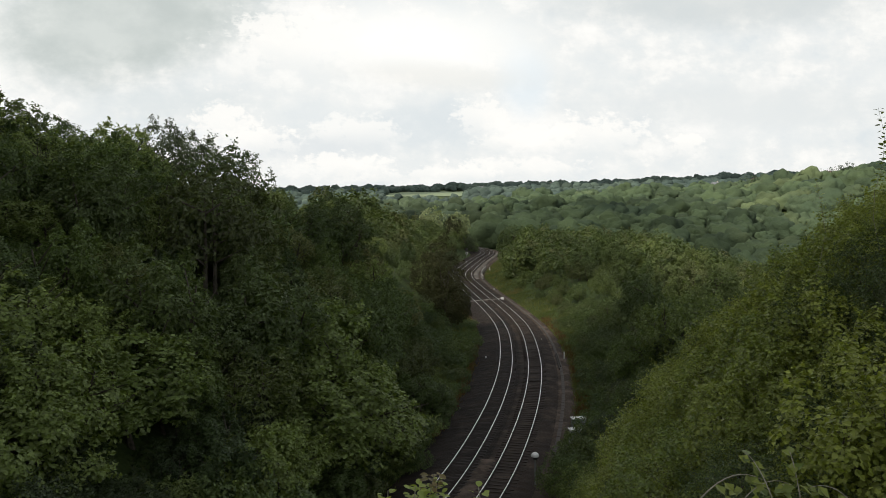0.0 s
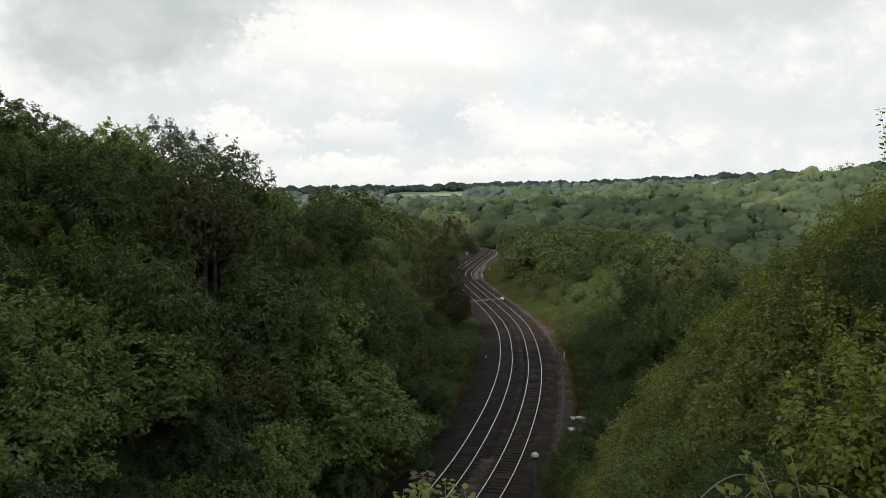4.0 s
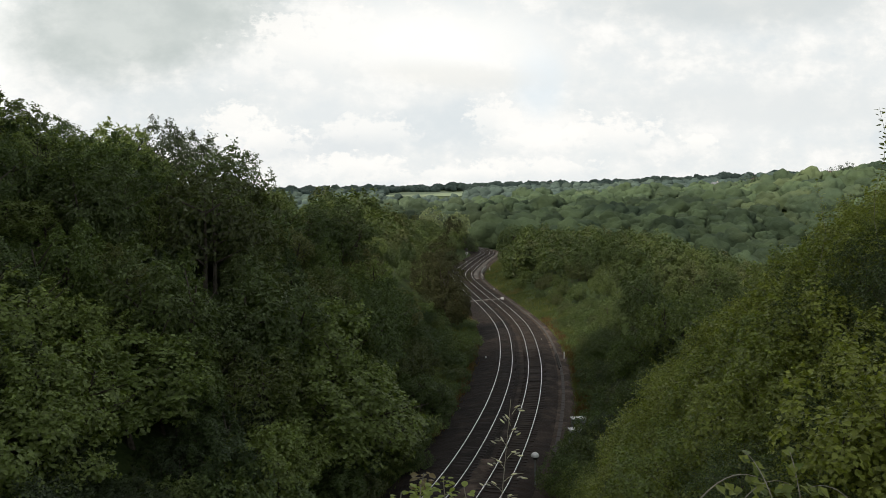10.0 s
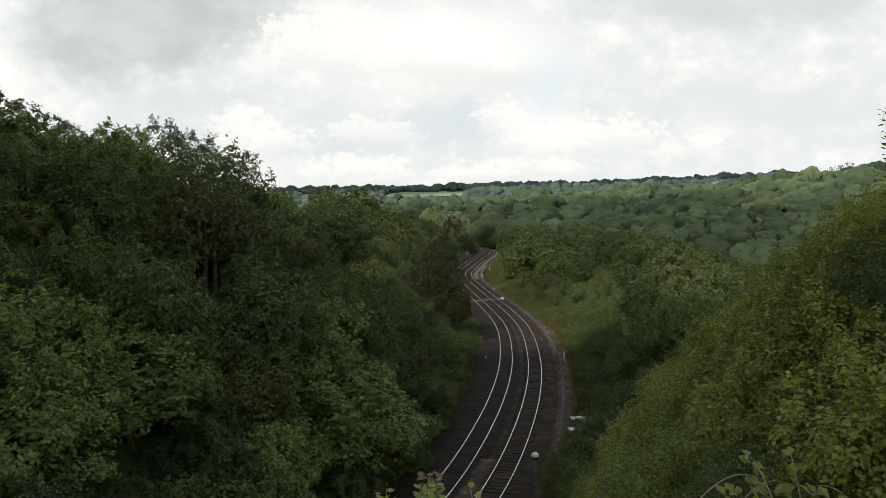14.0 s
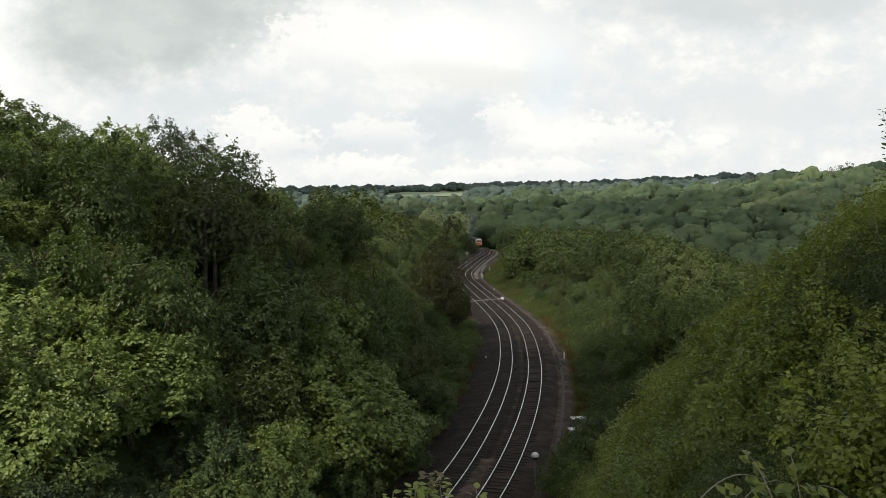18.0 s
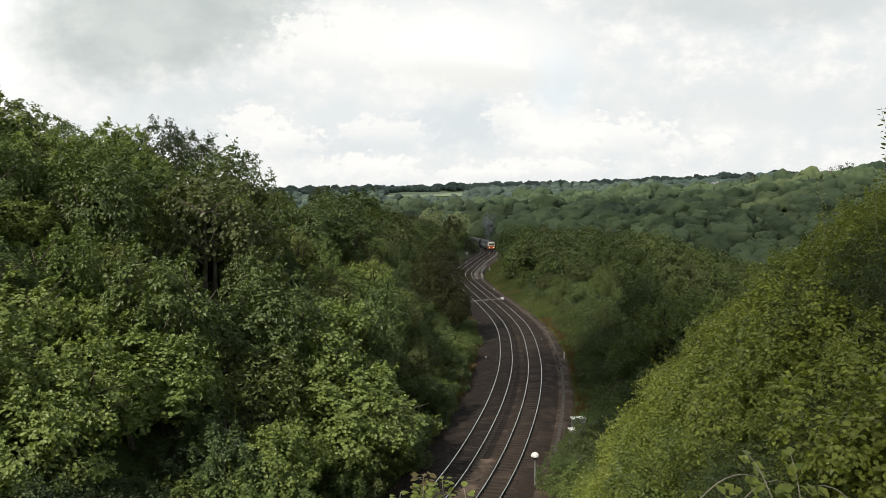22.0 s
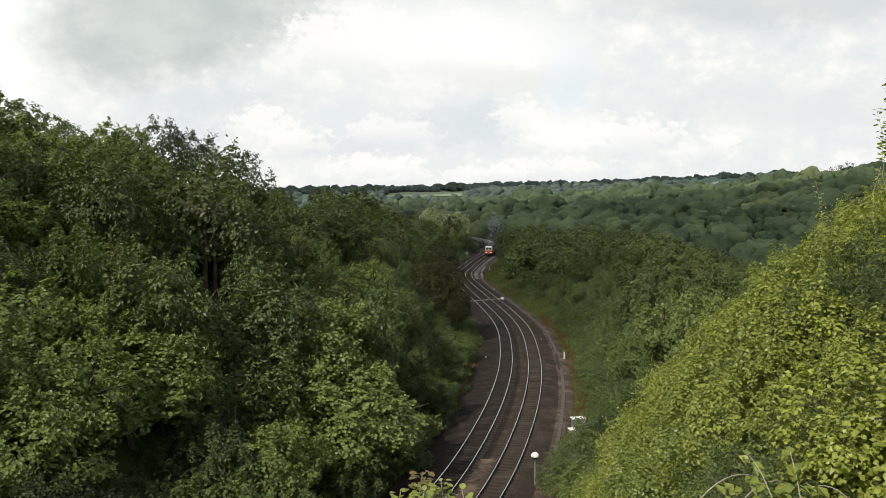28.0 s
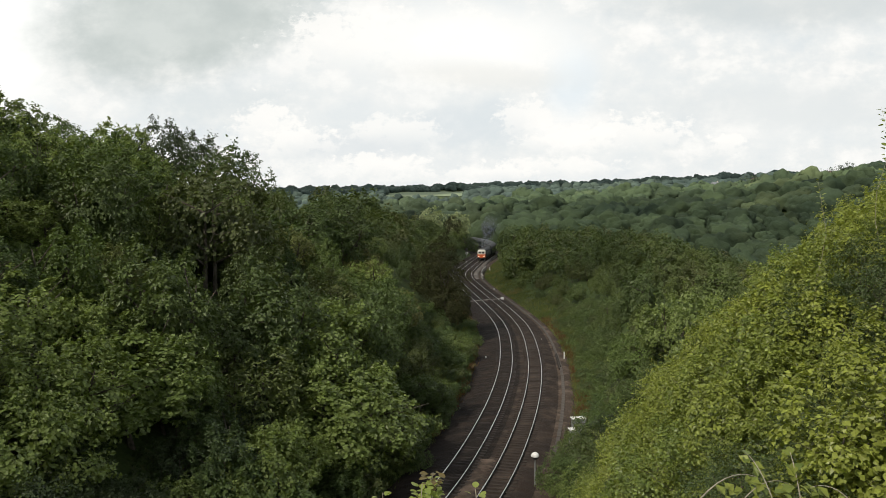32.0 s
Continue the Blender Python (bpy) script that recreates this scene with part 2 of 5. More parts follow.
def crown_points(rng, radius, height, low, lobes, count, lump=0.38, sprays=14):
    """Leaf places, outward ways and sizes: boughs set over a few great limbs, shoots that rise from them, and the leaves deep inside."""
    limbs = unit(rng.normal(0, 1, (6, 3)) + np.array([0, 0, 0.7]))
    half = (height - low) / 2
    form, mid = np.array([radius, radius, half]), np.array([0, 0, low + half])

    def swell(d):
        return 0.70 + 0.28 * np.max(np.clip(d @ limbs.T, 0, 1) ** 6, axis=1)[:, None]

    boughs = int(lobes * 1.7)
    i = np.arange(boughs)
    up = 1 - (i + 0.5) / boughs * 1.72
    ang = i * 2.399963 + rng.normal(0, 0.4, boughs)
    flat = np.sqrt(np.maximum(0.0, 1 - up * up))
    d = np.stack([flat * np.cos(ang), flat * np.sin(ang), up], 1)
    c = d * swell(d) * rng.uniform(0.86, 1.1, boughs)[:, None] * form + mid
    r = radius * lump * 0.72 * rng.uniform(0.55, 1.2, boughs)
    # the skin of every bough
    skin = int(count * 0.56)
    pick = rng.choice(boughs, skin, p=r ** 2 / np.sum(r ** 2))
    way = unit(rng.normal(0, 0.8, (skin, 3)) + d[pick] * 0.9 + np.array([0, 0, 0.5]))
    p = c[pick] + way * (r[pick] * (1 - np.abs(rng.normal(0, 0.13, skin))))[:, None] * np.array([1, 1, 0.72])
    size = np.ones(skin)
    # leafy shoots, thick at the foot and pointed at the tip
    shoots = boughs * 3 + sprays
    host = rng.integers(0, boughs, shoots)
    rise = unit(d[host] * 0.75 + np.array([0, 0, 0.75]) + rng.normal(0, 0.35, (shoots, 3)))
    span = r[host] * rng.uniform(0.6, 1.25, shoots)
    foot = c[host] + unit(rise + rng.normal(0, 0.35, (shoots, 3))) * (r[host] * 0.55)[:, None]
    n = count - skin
    which = rng.integers(0, shoots, n)
    along = rng.random(n) ** 0.8
    q = foot[which] + rise[which] * (span[which] * along)[:, None] + rng.normal(0, 1, (n, 3)) * (r[host[which]] * 0.22 * (1.1 - along))[:, None]
    p, way = np.concatenate([p, q]), np.concatenate([way, unit(rise[which] * 0.6 + rng.normal(0, 0.5, (n, 3)) + np.array([0, 0, 0.3]))])
    size = np.concatenate([size, np.full(n, 0.9)])
    # the shaded inside
    n = count // 5
    w = unit(rng.normal(0, 1, (n, 3)))
    q = w * swell(w) * rng.uniform(0.55, 0.82, n)[:, None] * form + mid
    return np.concatenate([p, q]), np.concatenate([way, w]), np.concatenate([size, np.full(n, 1.35)])


def trunk_mesh(rng, radius, height, low, stems, thick):
    bm = bmesh.new()
    for s in range(stems):
        a = rng.uniform(0, 6.28)
        spread = 0.18 * radius * (stems > 1)
        base = Vector((math.cos(a) * spread, math.sin(a) * spread, -0.5))
        mid = base + Vector((rng.normal(0, 0.1) * radius + math.cos(a) * spread, rng.normal(0, 0.1) * radius + math.sin(a) * spread, low + 0.5 + (height - low) * 0.3))
        top = mid + Vector((rng.normal(0, 0.15) * radius, rng.normal(0, 0.15) * radius, (height - low) * 0.45))
        cone(bm, base, mid, thick, thick * 0.65, 7)
        cone(bm, mid, top, thick * 0.65, thick * 0.2, 6)
        for _ in range(5):
            b = rng.uniform(0, 6.28)
            start = mid.lerp(top, rng.uniform(-0.3, 0.7))
            end = start + Vector((math.cos(b) * radius * 0.6, math.sin(b) * radius * 0.6, rng.uniform(0.1, 0.35) * (height - low)))
            cone(bm, start, end, thick * 0.35, thick * 0.08, 5)
    return bm


def plant(name, seed, radius, height, low, lobes, count, leaf, material, label, category, stems=1, thick=0.12, wide=0.62, lump=0.38, sprays=14, droop=0.25, loose=0.32):
    """A tree or bush: an Empty at its foot, with trunk and crown."""
    rng = np.random.default_rng(seed)
    root = new(name)
    root.empty_display_size = 0.3
    part("trunk", trunk_mesh(rng, radius, height, low, stems, thick), BARK, root, "rough brown bark")
    p, way, big = crown_points(rng, radius, height, low, lobes, count, lump, sprays)
    v, f = leaves(p, way, leaf * big, rng, wide, droop, loose)
    part("crown", mesh_from("crown", v, f, material), None, root)
    return tagged(root, label, category)


# ---------------------------------------------------------------- the lie of the land
TRACK = [(30, -6.9), (40, -3.2), (50, 0.05), (57.3, 2.3), (64, 3.8), (72, 5.45), (82.5, 7.3), (96.5, 9.15), (105, 9.8), (116, 10.5), (124, 10.75), (132, 10.7), (146, 9.8), (162, 8.35), (182.4, 6.5),
         (195, 5.5), (208, 4.7), (220, 4.9), (234, 6.6), (255, 9.3), (266, 10.9), (277, 12.6), (288, 14.5), (297, 15.9), (309, 16.3), (323, 15.0), (334, 12.6), (342, 10.2),
         (360, 4.4), (390, -6.0), (430, -21.0), (480, -43.0), (540, -73.0)]
_ty, _tx = np.array([a for a, b in TRACK], float), np.array([b for a, b in TRACK], float)
_fine_y = np.arange(28.0, 540.0, 0.5)
_fine_x = np.interp(_fine_y, _ty, _tx)
for _ in range(7):
    _pad = np.concatenate([[2 * _fine_x[0] - _fine_x[k] for k in (6, 5, 4, 3, 2, 1)], _fine_x, [2 * _fine_x[-1] - _fine_x[-k] for k in (2, 3, 4, 5, 6, 7)]])
    _fine_x = np.convolve(_pad, np.ones(13) / 13, mode="valid")


def track_x(y):
    return np.interp(y, _fine_y, _fine_x)


_step = np.hypot(np.diff(_fine_x), np.diff(_fine_y))
_along = np.concatenate([[0], np.cumsum(_step)])


def on_track(s, offset=0.0):
    """Place and heading (angle from +y, towards +x) at s metres along the line, offset to the right."""
    y = np.interp(s, _along, _fine_y)
    h = math.atan2(float(track_x(y + 1.0) - track_x(y - 1.0)), 2.0)
    return float(track_x(y)) + offset * math.cos(h), float(y) - offset * math.sin(h), h


def track_s(y):
    return float(np.interp(y, _fine_y, _along))


def ss(a, b, v):
    t = np.clip((v - a) / (b - a), 0, 1)
    return t * t * (3 - 2 * t)


def rumple(x, y, s):
    return np.sin(x / s + 1.3 * np.sin(y / s * 0.7)) * np.cos(y / s * 1.1 + 0.8 * np.sin(x / s * 0.6))


def land(x, y):
    """Height of the ground."""
    x, y = np.asarray(x, float), np.asarray(y, float)
    xc = track_x(np.clip(y, 30, 539))
    bed = -0.75
    # the cutting's high side
    sl = np.maximum(0, xc - 6.2 - x)
    top = np.interp(y, [0, 40, 70, 90, 110, 130, 154, 182, 220, 280, 340, 420, 700], [21, 21.5, 23.7, 21.5, 19.8, 18.6, 15.5, 14.0, 12.5, 9.0, 7, 6, 0])
    left = top * np.tanh(sl * 0.80 / np.maximum(top, 1)) + 0.05 * np.clip(sl - 15, 0, 60)
    left = left + 0.9 * ss(14, 28, sl) * ss(76, 94, y) * (1 - ss(118, 150, y))
    # the low side, falling away to the valley
    sr = np.maximum(0, x - xc - 6.6)
    rise = np.interp(y, [0, 55, 80, 130, 200, 300, 400], [3, 3, 3.5, 4.5, 4, 3, 2])
    right = rise * ss(0, 12, sr) - 16 * ss(30, 130, sr)
    z = bed + np.where(x < xc, left, right)
    z = z + 0.35 * rumple(x, y, 5.0) * ss(1, 8, np.maximum(sl, sr))
    # the mound over the line, on which the camera stands
    mound = 18.05 - 0.55 * np.maximum(0, y - 2.5) + np.clip(x - 2.0, 0, 7) * 0.076 * np.clip(y, 0, 18)
    mound = mound - 1.3 * np.maximum(0, np.minimum(0.155 * y + 0.9, 4.6) - x) * ss(6, 11, y) * ss(-3, 0, x)
    mound = np.minimum(mound, 18.05 + 0.05 * np.maximum(x, 0)) - np.maximum(0, y - 27) * 1.15
    z = np.where(y < 60, np.maximum(z, np.minimum(mound, 18.5)), z)
    # valley floor and hills beyond
    far = ss(300, 480, y)
    b = x / np.maximum(y, 1.0)
    r = np.hypot(x, y)
    crest = np.interp(b, [-0.7, -0.12, -0.02, 0.03, 0.07, 0.12, 0.2, 0.3, 0.4, 0.5, 0.8], [20, 4, 2, 4, 9, 14, 17, 20, 28, 38, 50])
    near_hill = -14 + (crest + 14) * ss(380, 1000, r + 60 * rumple(x, y, 160))
    near_hill = near_hill - (crest + 6) * 0.9 * ss(1050, 1500, r) * (1 - ss(0.18, 0.34, b))
    ridge = np.interp(b, [-0.8, -0.2, -0.1, 0.0, 0.1, 0.2, 0.4, 0.8], [50, 34, 38, 46, 54, 60, 82, 95])
    hill = np.maximum(near_hill, -14 + (ridge + 14) * ss(1500, 2900, r))
    hill = hill + 2.5 * rumple(x, y, 70) * ss(400, 700, r) + 8.0 * rumple(x + 60, y, 105) * ss(400, 560, r) * (1 - ss(820, 980, r))
    z = z * (1 - far) + hill * far
    side = ss(90, 260, np.abs(x)) * (1 - far)
    z = z * (1 - side) + np.where(x > 0, np.maximum(hill, -14), np.maximum(z, 14)) * side
    return z


def spaced(*runs):
    out = []
    for a, b, step in runs:
        out += list(np.arange(a, b, step))
    return np.array(out)


def build_ground():
    xs = spaced((-4600, -600, 200), (-600, -120, 30), (-120, -60, 6), (-60, 70, 1.3), (70, 160, 6), (160, 700, 20), (700, 4601, 150))
    ys = spaced((-900, -60, 120), (-60, 0, 10), (0, 130, 1.3), (130, 360, 2.6), (360, 1100, 18), (1100, 3000, 60), (3000, 4601, 200))
    gx, gy = np.meshgrid(xs, ys)
    v = np.stack([gx, gy, land(gx, gy)], -1).reshape(-1, 3)
    nx = len(xs)
    i = (np.arange(len(ys) - 1)[:, None] * nx + np.arange(nx - 1)[None]).reshape(-1)
    f = np.stack([i, i + 1, i + nx + 1, i + nx], 1)
    ob = new("ground", mesh_from("ground", v, f, GROUND, smooth=True))
    return tagged(ob, "rough grassy soil of a railway cutting and valley", "ground", kind="structure")


build_ground()


# ---------------------------------------------------------------- the line
def ribbon(name, section, mats, y0, y1, step, jitter=0.0, label="", category="", kind="", parent=None, smooth=False):
    """A section of (offset, height) points carried along the line."""
    ss_ = np.arange(track_s(y0), track_s(y1), step)
    n = len(section)
    rng = np.random.default_rng(5)
    v, f = [], []
    for s in ss_:
        for o, h in section:
            x, y, _ = on_track(s, o)
            v.append((x, y, h + (rng.uniform(-jitter, jitter) if jitter else 0)))
    for k in range(len(ss_) - 1):
        for j in range(n - 1):
            a = k * n + j
            f.append((a, a + 1, a + n + 1, a + n))
    ob = new(name, mesh_from(name, v, f, mats, smooth))
    if parent:
        ob.parent = parent
    return tagged(ob, label, category, kind=kind)


ribbon("ballast_down", [(-6.3, -0.9), (-5.6, -0.6), (-4.4, -0.36), (-3.3, -0.22), (-2.6, -0.165), (-1.7, -0.17), (-0.9, -0.165), (-0.3, -0.28), (0.0, -0.32)], BALLAST_DARK, 31, 538, 0.6, 0.035,
       "dark oily stone ballast under the railway track", "ballast", "structure")
ribbon("ballast_up", [(0.0, -0.32), (0.3, -0.28), (0.9, -0.20), (1.7, -0.21), (2.6, -0.20), (3.3, -0.24), (4.3, -0.45)], BALLAST_BROWN, 31, 538, 0.6, 0.035,
       "brown stone ballast under the railway track", "ballast", "structure")
ribbon("spilled_gravel", [(-0.75, -0.30), (-0.55, -0.20), (-0.1, -0.20), (0.35, -0.19), (0.7, -0.205), (0.85, -0.26)], CESS, 42, 63, 0.5, 0.04,
       "pale dusty gravel spilled between the two tracks", "gravel", "structure")
ribbon("cess", [(4.3, -0.45), (4.6, -0.44), (4.9, -0.46), (5.2, -0.45), (5.6, -0.52), (6.4, -0.9)], CESS, 31, 538, 0.6, 0.03,
       "pale gravel walkway beside the railway track", "walkway", "structure")


def rail_mesh(name, offset, y0, y1):
    prof = [(-0.07, -0.159), (-0.07, -0.148), (-0.012, -0.13), (-0.012, -0.045), (-0.036, -0.035), (-0.036, -0.008), (-0.026, 0.0), (0.026, 0.0), (0.036, -0.008), (0.036, -0.035), (0.012, -0.045), (0.012, -0.13), (0.07, -0.148), (0.07, -0.159)]
    ss_ = np.arange(track_s(y0), track_s(y1), 1.5)
    v, f, which = [], [], []
    n = len(prof)
    for s in ss_:
        for o, h in prof:
            x, y, _ = on_track(s, offset + o)
            v.append((x, y, h))
    for k in range(len(ss_) - 1):
        for j in range(n):
            a, b = k * n + j, k * n + (j + 1) % n
            f.append((a, b, b + n, a + n))
            which.append(1 if j in (5, 6, 7) else 0)
    return mesh_from(name, v, f, [RAIL_WEB, RAIL_HEAD], which=which)


GAUGE, PITCH = 1.505, 3.44


def build_track(centre, sleeper_mat, label):
    root = tagged(new("railway_track"), label, "track", "tracks of the line")
    for side in (-1, 1):
        part("rail", rail_mesh("rail", centre + side * GAUGE / 2, 34, 536), None, root, "rusty steel rail with a polished head")
    bm = bmesh.new()
    box(bm, 0, 0, -0.228, 2.55, 0.26, 0.10, 0.02)
    for side in (-1, 1):
        box(bm, side * GAUGE / 2, 0, -0.145, 0.30, 0.16, 0.03)
    me = bpy.data.meshes.new("sleeper")
    bm.to_mesh(me)
    bm.free()
    me.materials.append(sleeper_mat)
    s, far_v, far_f, k = track_s(36), [], [], 0
    while s < track_s(440):
        x, y, h = on_track(s, centre)
        if k < 220:
            ob = new("sleeper", me)
            ob.parent = root
            ob.matrix_basis = pose(x, y, 0, 0, 0, -math.degrees(h))
        else:
            c, sn, n = math.cos(h), math.sin(h), len(far_v)
            for a, b in ((-1.27, -0.13), (1.27, -0.13), (1.27, 0.13), (-1.27, 0.13)):
                far_v.append((x + a * c + b * sn, y - a * sn + b * c, -0.155))
            for a, b in ((-1.29, -0.15), (1.29, -0.15), (1.29, 0.15), (-1.29, 0.15)):
                far_v.append((x + a * c + b * sn, y - a * sn + b * c, -0.26))
            far_f += [(n, n + 1, n + 2, n + 3), (n, n + 4, n + 5, n + 1), (n + 1, n + 5, n + 6, n + 2), (n + 2, n + 6, n + 7, n + 3), (n + 3, n + 7, n + 4, n)]
        s += 0.68
        k += 1
    tagged(part("sleeper_run", mesh_from("sleeper_run", far_v, far_f, sleeper_mat), None, root), kind="stuff")
    return root


build_track(-PITCH / 2, SLEEPER_OILY, "dark oil-stained railway track with shiny rails")
build_track(PITCH / 2, SLEEPER, "railway track on worn concrete sleepers with shiny rails")


# ---------------------------------------------------------------- the sky
def build_sky():
    """A curved deck of bright cloud that drifts slowly across."""
    m = Nodes("cloud_deck")
    co = m.add("ShaderNodeSeparateXYZ")
    m.link(m.add("ShaderNodeTexCoord").outputs["Object"], co.inputs[0])
    az = m.math("DIVIDE", co.outputs["X"], co.outputs["Y"])
    el = m.math("DIVIDE", co.outputs["Z"], co.outputs["Y"])

    def place(sx, sy, shift=0.0):
        c = m.add("ShaderNodeCombineXYZ")
        m.link(m.math("MULTIPLY", az, sx), c.inputs["X"])
        m.link(m.math("MULTIPLY", el, sy), c.inputs["Y"])
        c.inputs["Z"].default_value = shift
        return c.outputs[0]

    big = m.noise(1.0, 3.0, rough=0.5, vector=place(5.0, 8.0, 2.0))
    mid = m.noise(1.0, 7.0, rough=0.60, vector=place(12.0, 17.0, 7.0))
    fine = m.noise(1.0, 8.0, rough=0.65, vector=place(32.0, 46.0, 4.0))
    curl = m.noise(1.0, 5.0, rough=0.6, vector=place(90.0, 120.0, 9.0))

    def blob(ca, ce, ra, re, tilt, lo, hi):
        """Soft oval with a ragged edge."""
        da, de = m.math("SUBTRACT", az, ca), m.math("SUBTRACT", el, ce)
        c, s = math.cos(tilt), math.sin(tilt)
        u = m.math("DIVIDE", m.math("ADD", m.math("MULTIPLY", da, c), m.math("MULTIPLY", de, s)), ra)
        w = m.math("DIVIDE", m.math("SUBTRACT", m.math("MULTIPLY", de, c), m.math("MULTIPLY", da, s)), re)
        d = m.math("SQRT", m.math("ADD", m.math("MULTIPLY", u, u), m.math("MULTIPLY", w, w)))
        d = m.math("ADD", d, m.math("MULTIPLY", m.math("SUBTRACT", mid, 0.5), 0.8))
        return m.span(d, lo, hi, 1.0, 0.0, True)

    body = m.span(m.math("ADD", m.math("MULTIPLY", mid, 0.75), m.math("MULTIPLY", fine, 0.25)), 0.36, 0.64)
    c = m.ramp(body, [(0.0, (0.76, 0.81, 0.83)), (0.45, (0.85, 0.875, 0.87)), (0.7, (0.92, 0.925, 0.905)), (1.0, (1.0, 0.99, 0.96))])
    c = m.mix(m.span(big, 0.40, 0.62, 0.0, 0.5), c, (0.91, 0.925, 0.91))
    edge = m.math("MULTIPLY", m.span(mid, 0.50, 0.555, 0.0, 1.0, True), m.span(fine, 0.40, 0.62))
    c = m.mix(m.math("MULTIPLY", edge, 0.30), c, (1.06, 1.05, 1.01))
    # blue-grey openings
    for ca, ce, ra, re, tone in ((0.0, 0.085, 0.09, 0.03, (0.72, 0.78, 0.81)), (0.125, 0.135, 0.035, 0.05, (0.80, 0.88, 0.93)), (-0.29, 0.112, 0.11, 0.025, (0.74, 0.79, 0.80)), (-0.14, 0.06, 0.10, 0.02, (0.76, 0.80, 0.82)), (0.36, 0.235, 0.22, 0.04, (0.66, 0.70, 0.70)), (0.40, 0.11, 0.20, 0.03, (0.80, 0.83, 0.83))):
        c = m.mix(m.math("MULTIPLY", blob(ca, ce, ra, re, 0.0, 0.35, 1.25), 0.7), c, tone)
    # the broad bright heads and the dull base of the near cloud
    for ca, ce, ra, re, share, tone in ((-0.58, 0.19, 0.115, 0.12, 0.95, (1.14, 1.14, 1.10)), (0.0, 0.185, 0.16, 0.05, 0.8, (1.08, 1.07, 1.03)), (0.02, 0.145, 0.13, 0.02, 0.45, (0.86, 0.85, 0.80))):
        c = m.mix(m.math("MULTIPLY", blob(ca, ce, ra, re, -0.06, 0.2, 1.25), share), c, tone)
    dull = m.mix(m.span(mid, 0.35, 0.65), (0.55, 0.60, 0.58), (0.66, 0.705, 0.68))
    c = m.mix(m.math("MULTIPLY", blob(-0.345, 0.218, 0.205, 0.092, 0.20, 0.45, 1.12), 0.92), c, dull)

    def heap(ca, ce, ra, re, soft):
        """A heaped cloud: crisp rounded top, base fading into haze."""
        u, w = m.math("DIVIDE", m.math("SUBTRACT", az, ca), ra), m.math("DIVIDE", m.math("SUBTRACT", el, ce), re)
        d = m.math("SQRT", m.math("ADD", m.math("MULTIPLY", u, u), m.math("MULTIPLY", w, w)))
        d = m.math("ADD", d, m.math("ADD", m.math("MULTIPLY", m.math("SUBTRACT", fine, 0.5), 3.2), m.math("MULTIPLY", m.math("SUBTRACT", curl, 0.5), 1.7)))
        return m.math("MULTIPLY", m.span(d, 0.55, 0.55 + soft, 1.0, 0.0, True), m.span(w, -1.0, 0.5, 0.0, 1.0, True))

    for ca, ce, ra, re, share in ((-0.145, 0.178, 0.065, 0.036, 0.9), (-0.235, 0.082, 0.036, 0.030, 0.9), (-0.195, 0.064, 0.040, 0.018, 0.8), (-0.085, 0.078, 0.050, 0.016, 0.75), (-0.10, 0.038, 0.055, 0.012, 0.9),
                                  (0.075, 0.088, 0.028, 0.024, 0.8), (0.125, 0.068, 0.050, 0.016, 0.85), (0.205, 0.072, 0.055, 0.020, 0.9), (0.316, 0.062, 0.018, 0.014, 0.9), (0.11, 0.036, 0.070, 0.011, 0.8), (0.02, 0.028, 0.06, 0.010, 0.8)):
        c = m.mix(m.math("MULTIPLY", heap(ca, ce, 1.25 * ra, 1.3 * re, 0.55), 0.85 * share), c, (1.05, 1.03, 0.985))
    e = m.add("ShaderNodeEmission")
    m.link(c, e.inputs["Color"])
    m.link(e.outputs["Emission"], m.out.inputs["Surface"])
    v, f = [], []
    radii = [1900, 2400, 2900, 3400, 3800, 4200, 4500, 4700]
    turns = 40
    for r in radii:
        for k in range(turns + 1):
            a = radians(-62 + 124 * k / turns)
            v.append((r * math.sin(a), r * math.cos(a), 900 * (1 - (r / 4620) ** 2)))
    for i in range(len(radii) - 1):
        for k in range(turns):
            a = i * (turns + 1) + k
            f.append((a, a + 1, a + turns + 2, a + turns + 1))
    ob = new("cloud_deck", mesh_from("cloud_deck", v, f, m.mat, smooth=True))
    return tagged(ob, "bright broken white and grey cloud filling the sky", "sky", kind="structure")


CLOUD_DECK = build_sky()


# ---------------------------------------------------------------- plants of the cutting
def at_ground(x, y, turn, size, sink=0.0, tilt=(0.0, 0.0), tall=1.0):
    return Matrix.LocRotScale((x, y, float(land(x, y)) - sink), Euler((tilt[0], tilt[1], turn)), Vector((size, size, size * tall)))


def in_view(x, y, margin=4.0):
    return y > 3 and abs(x) < 0.545 * y + margin


CLOSE_TREES = [
    plant("bank_bush", 16, 2.3, 4.4, 0.2, 24, 7000, 0.155, LEAF_BANK, "rounded leafy green bush on the steep bank", "bush", 3, lump=0.36, wide=0.7, sprays=24),
    plant("bank_bush", 17, 2.6, 4.0, 0.2, 30, 7000, 0.155, LEAF_BANK, "spreading leafy green bush on the steep bank", "bush", 3, lump=0.31, wide=0.7, sprays=30),
    plant("bank_bush", 18, 1.9, 4.8, 0.2, 22, 7000, 0.155, LEAF_BANK, "upright leafy green bush on the steep bank", "bush", 3, lump=0.38, wide=0.6, sprays=30),
]
LIGHT_BUSHES = [
    plant("maple_bush", 19, 2.4, 4.3, 0.2, 26, 7400, 0.14, LEAF_LIGHT, "light green field maple bush on the steep bank", "bush", 3, lump=0.34, wide=0.8, sprays=24),
    plant("maple_bush", 20, 2.1, 3.8, 0.2, 22, 7000, 0.14, LEAF_LIGHT, "bright light green maple bush on the steep bank", "bush", 3, lump=0.38, wide=0.8, sprays=30),
]
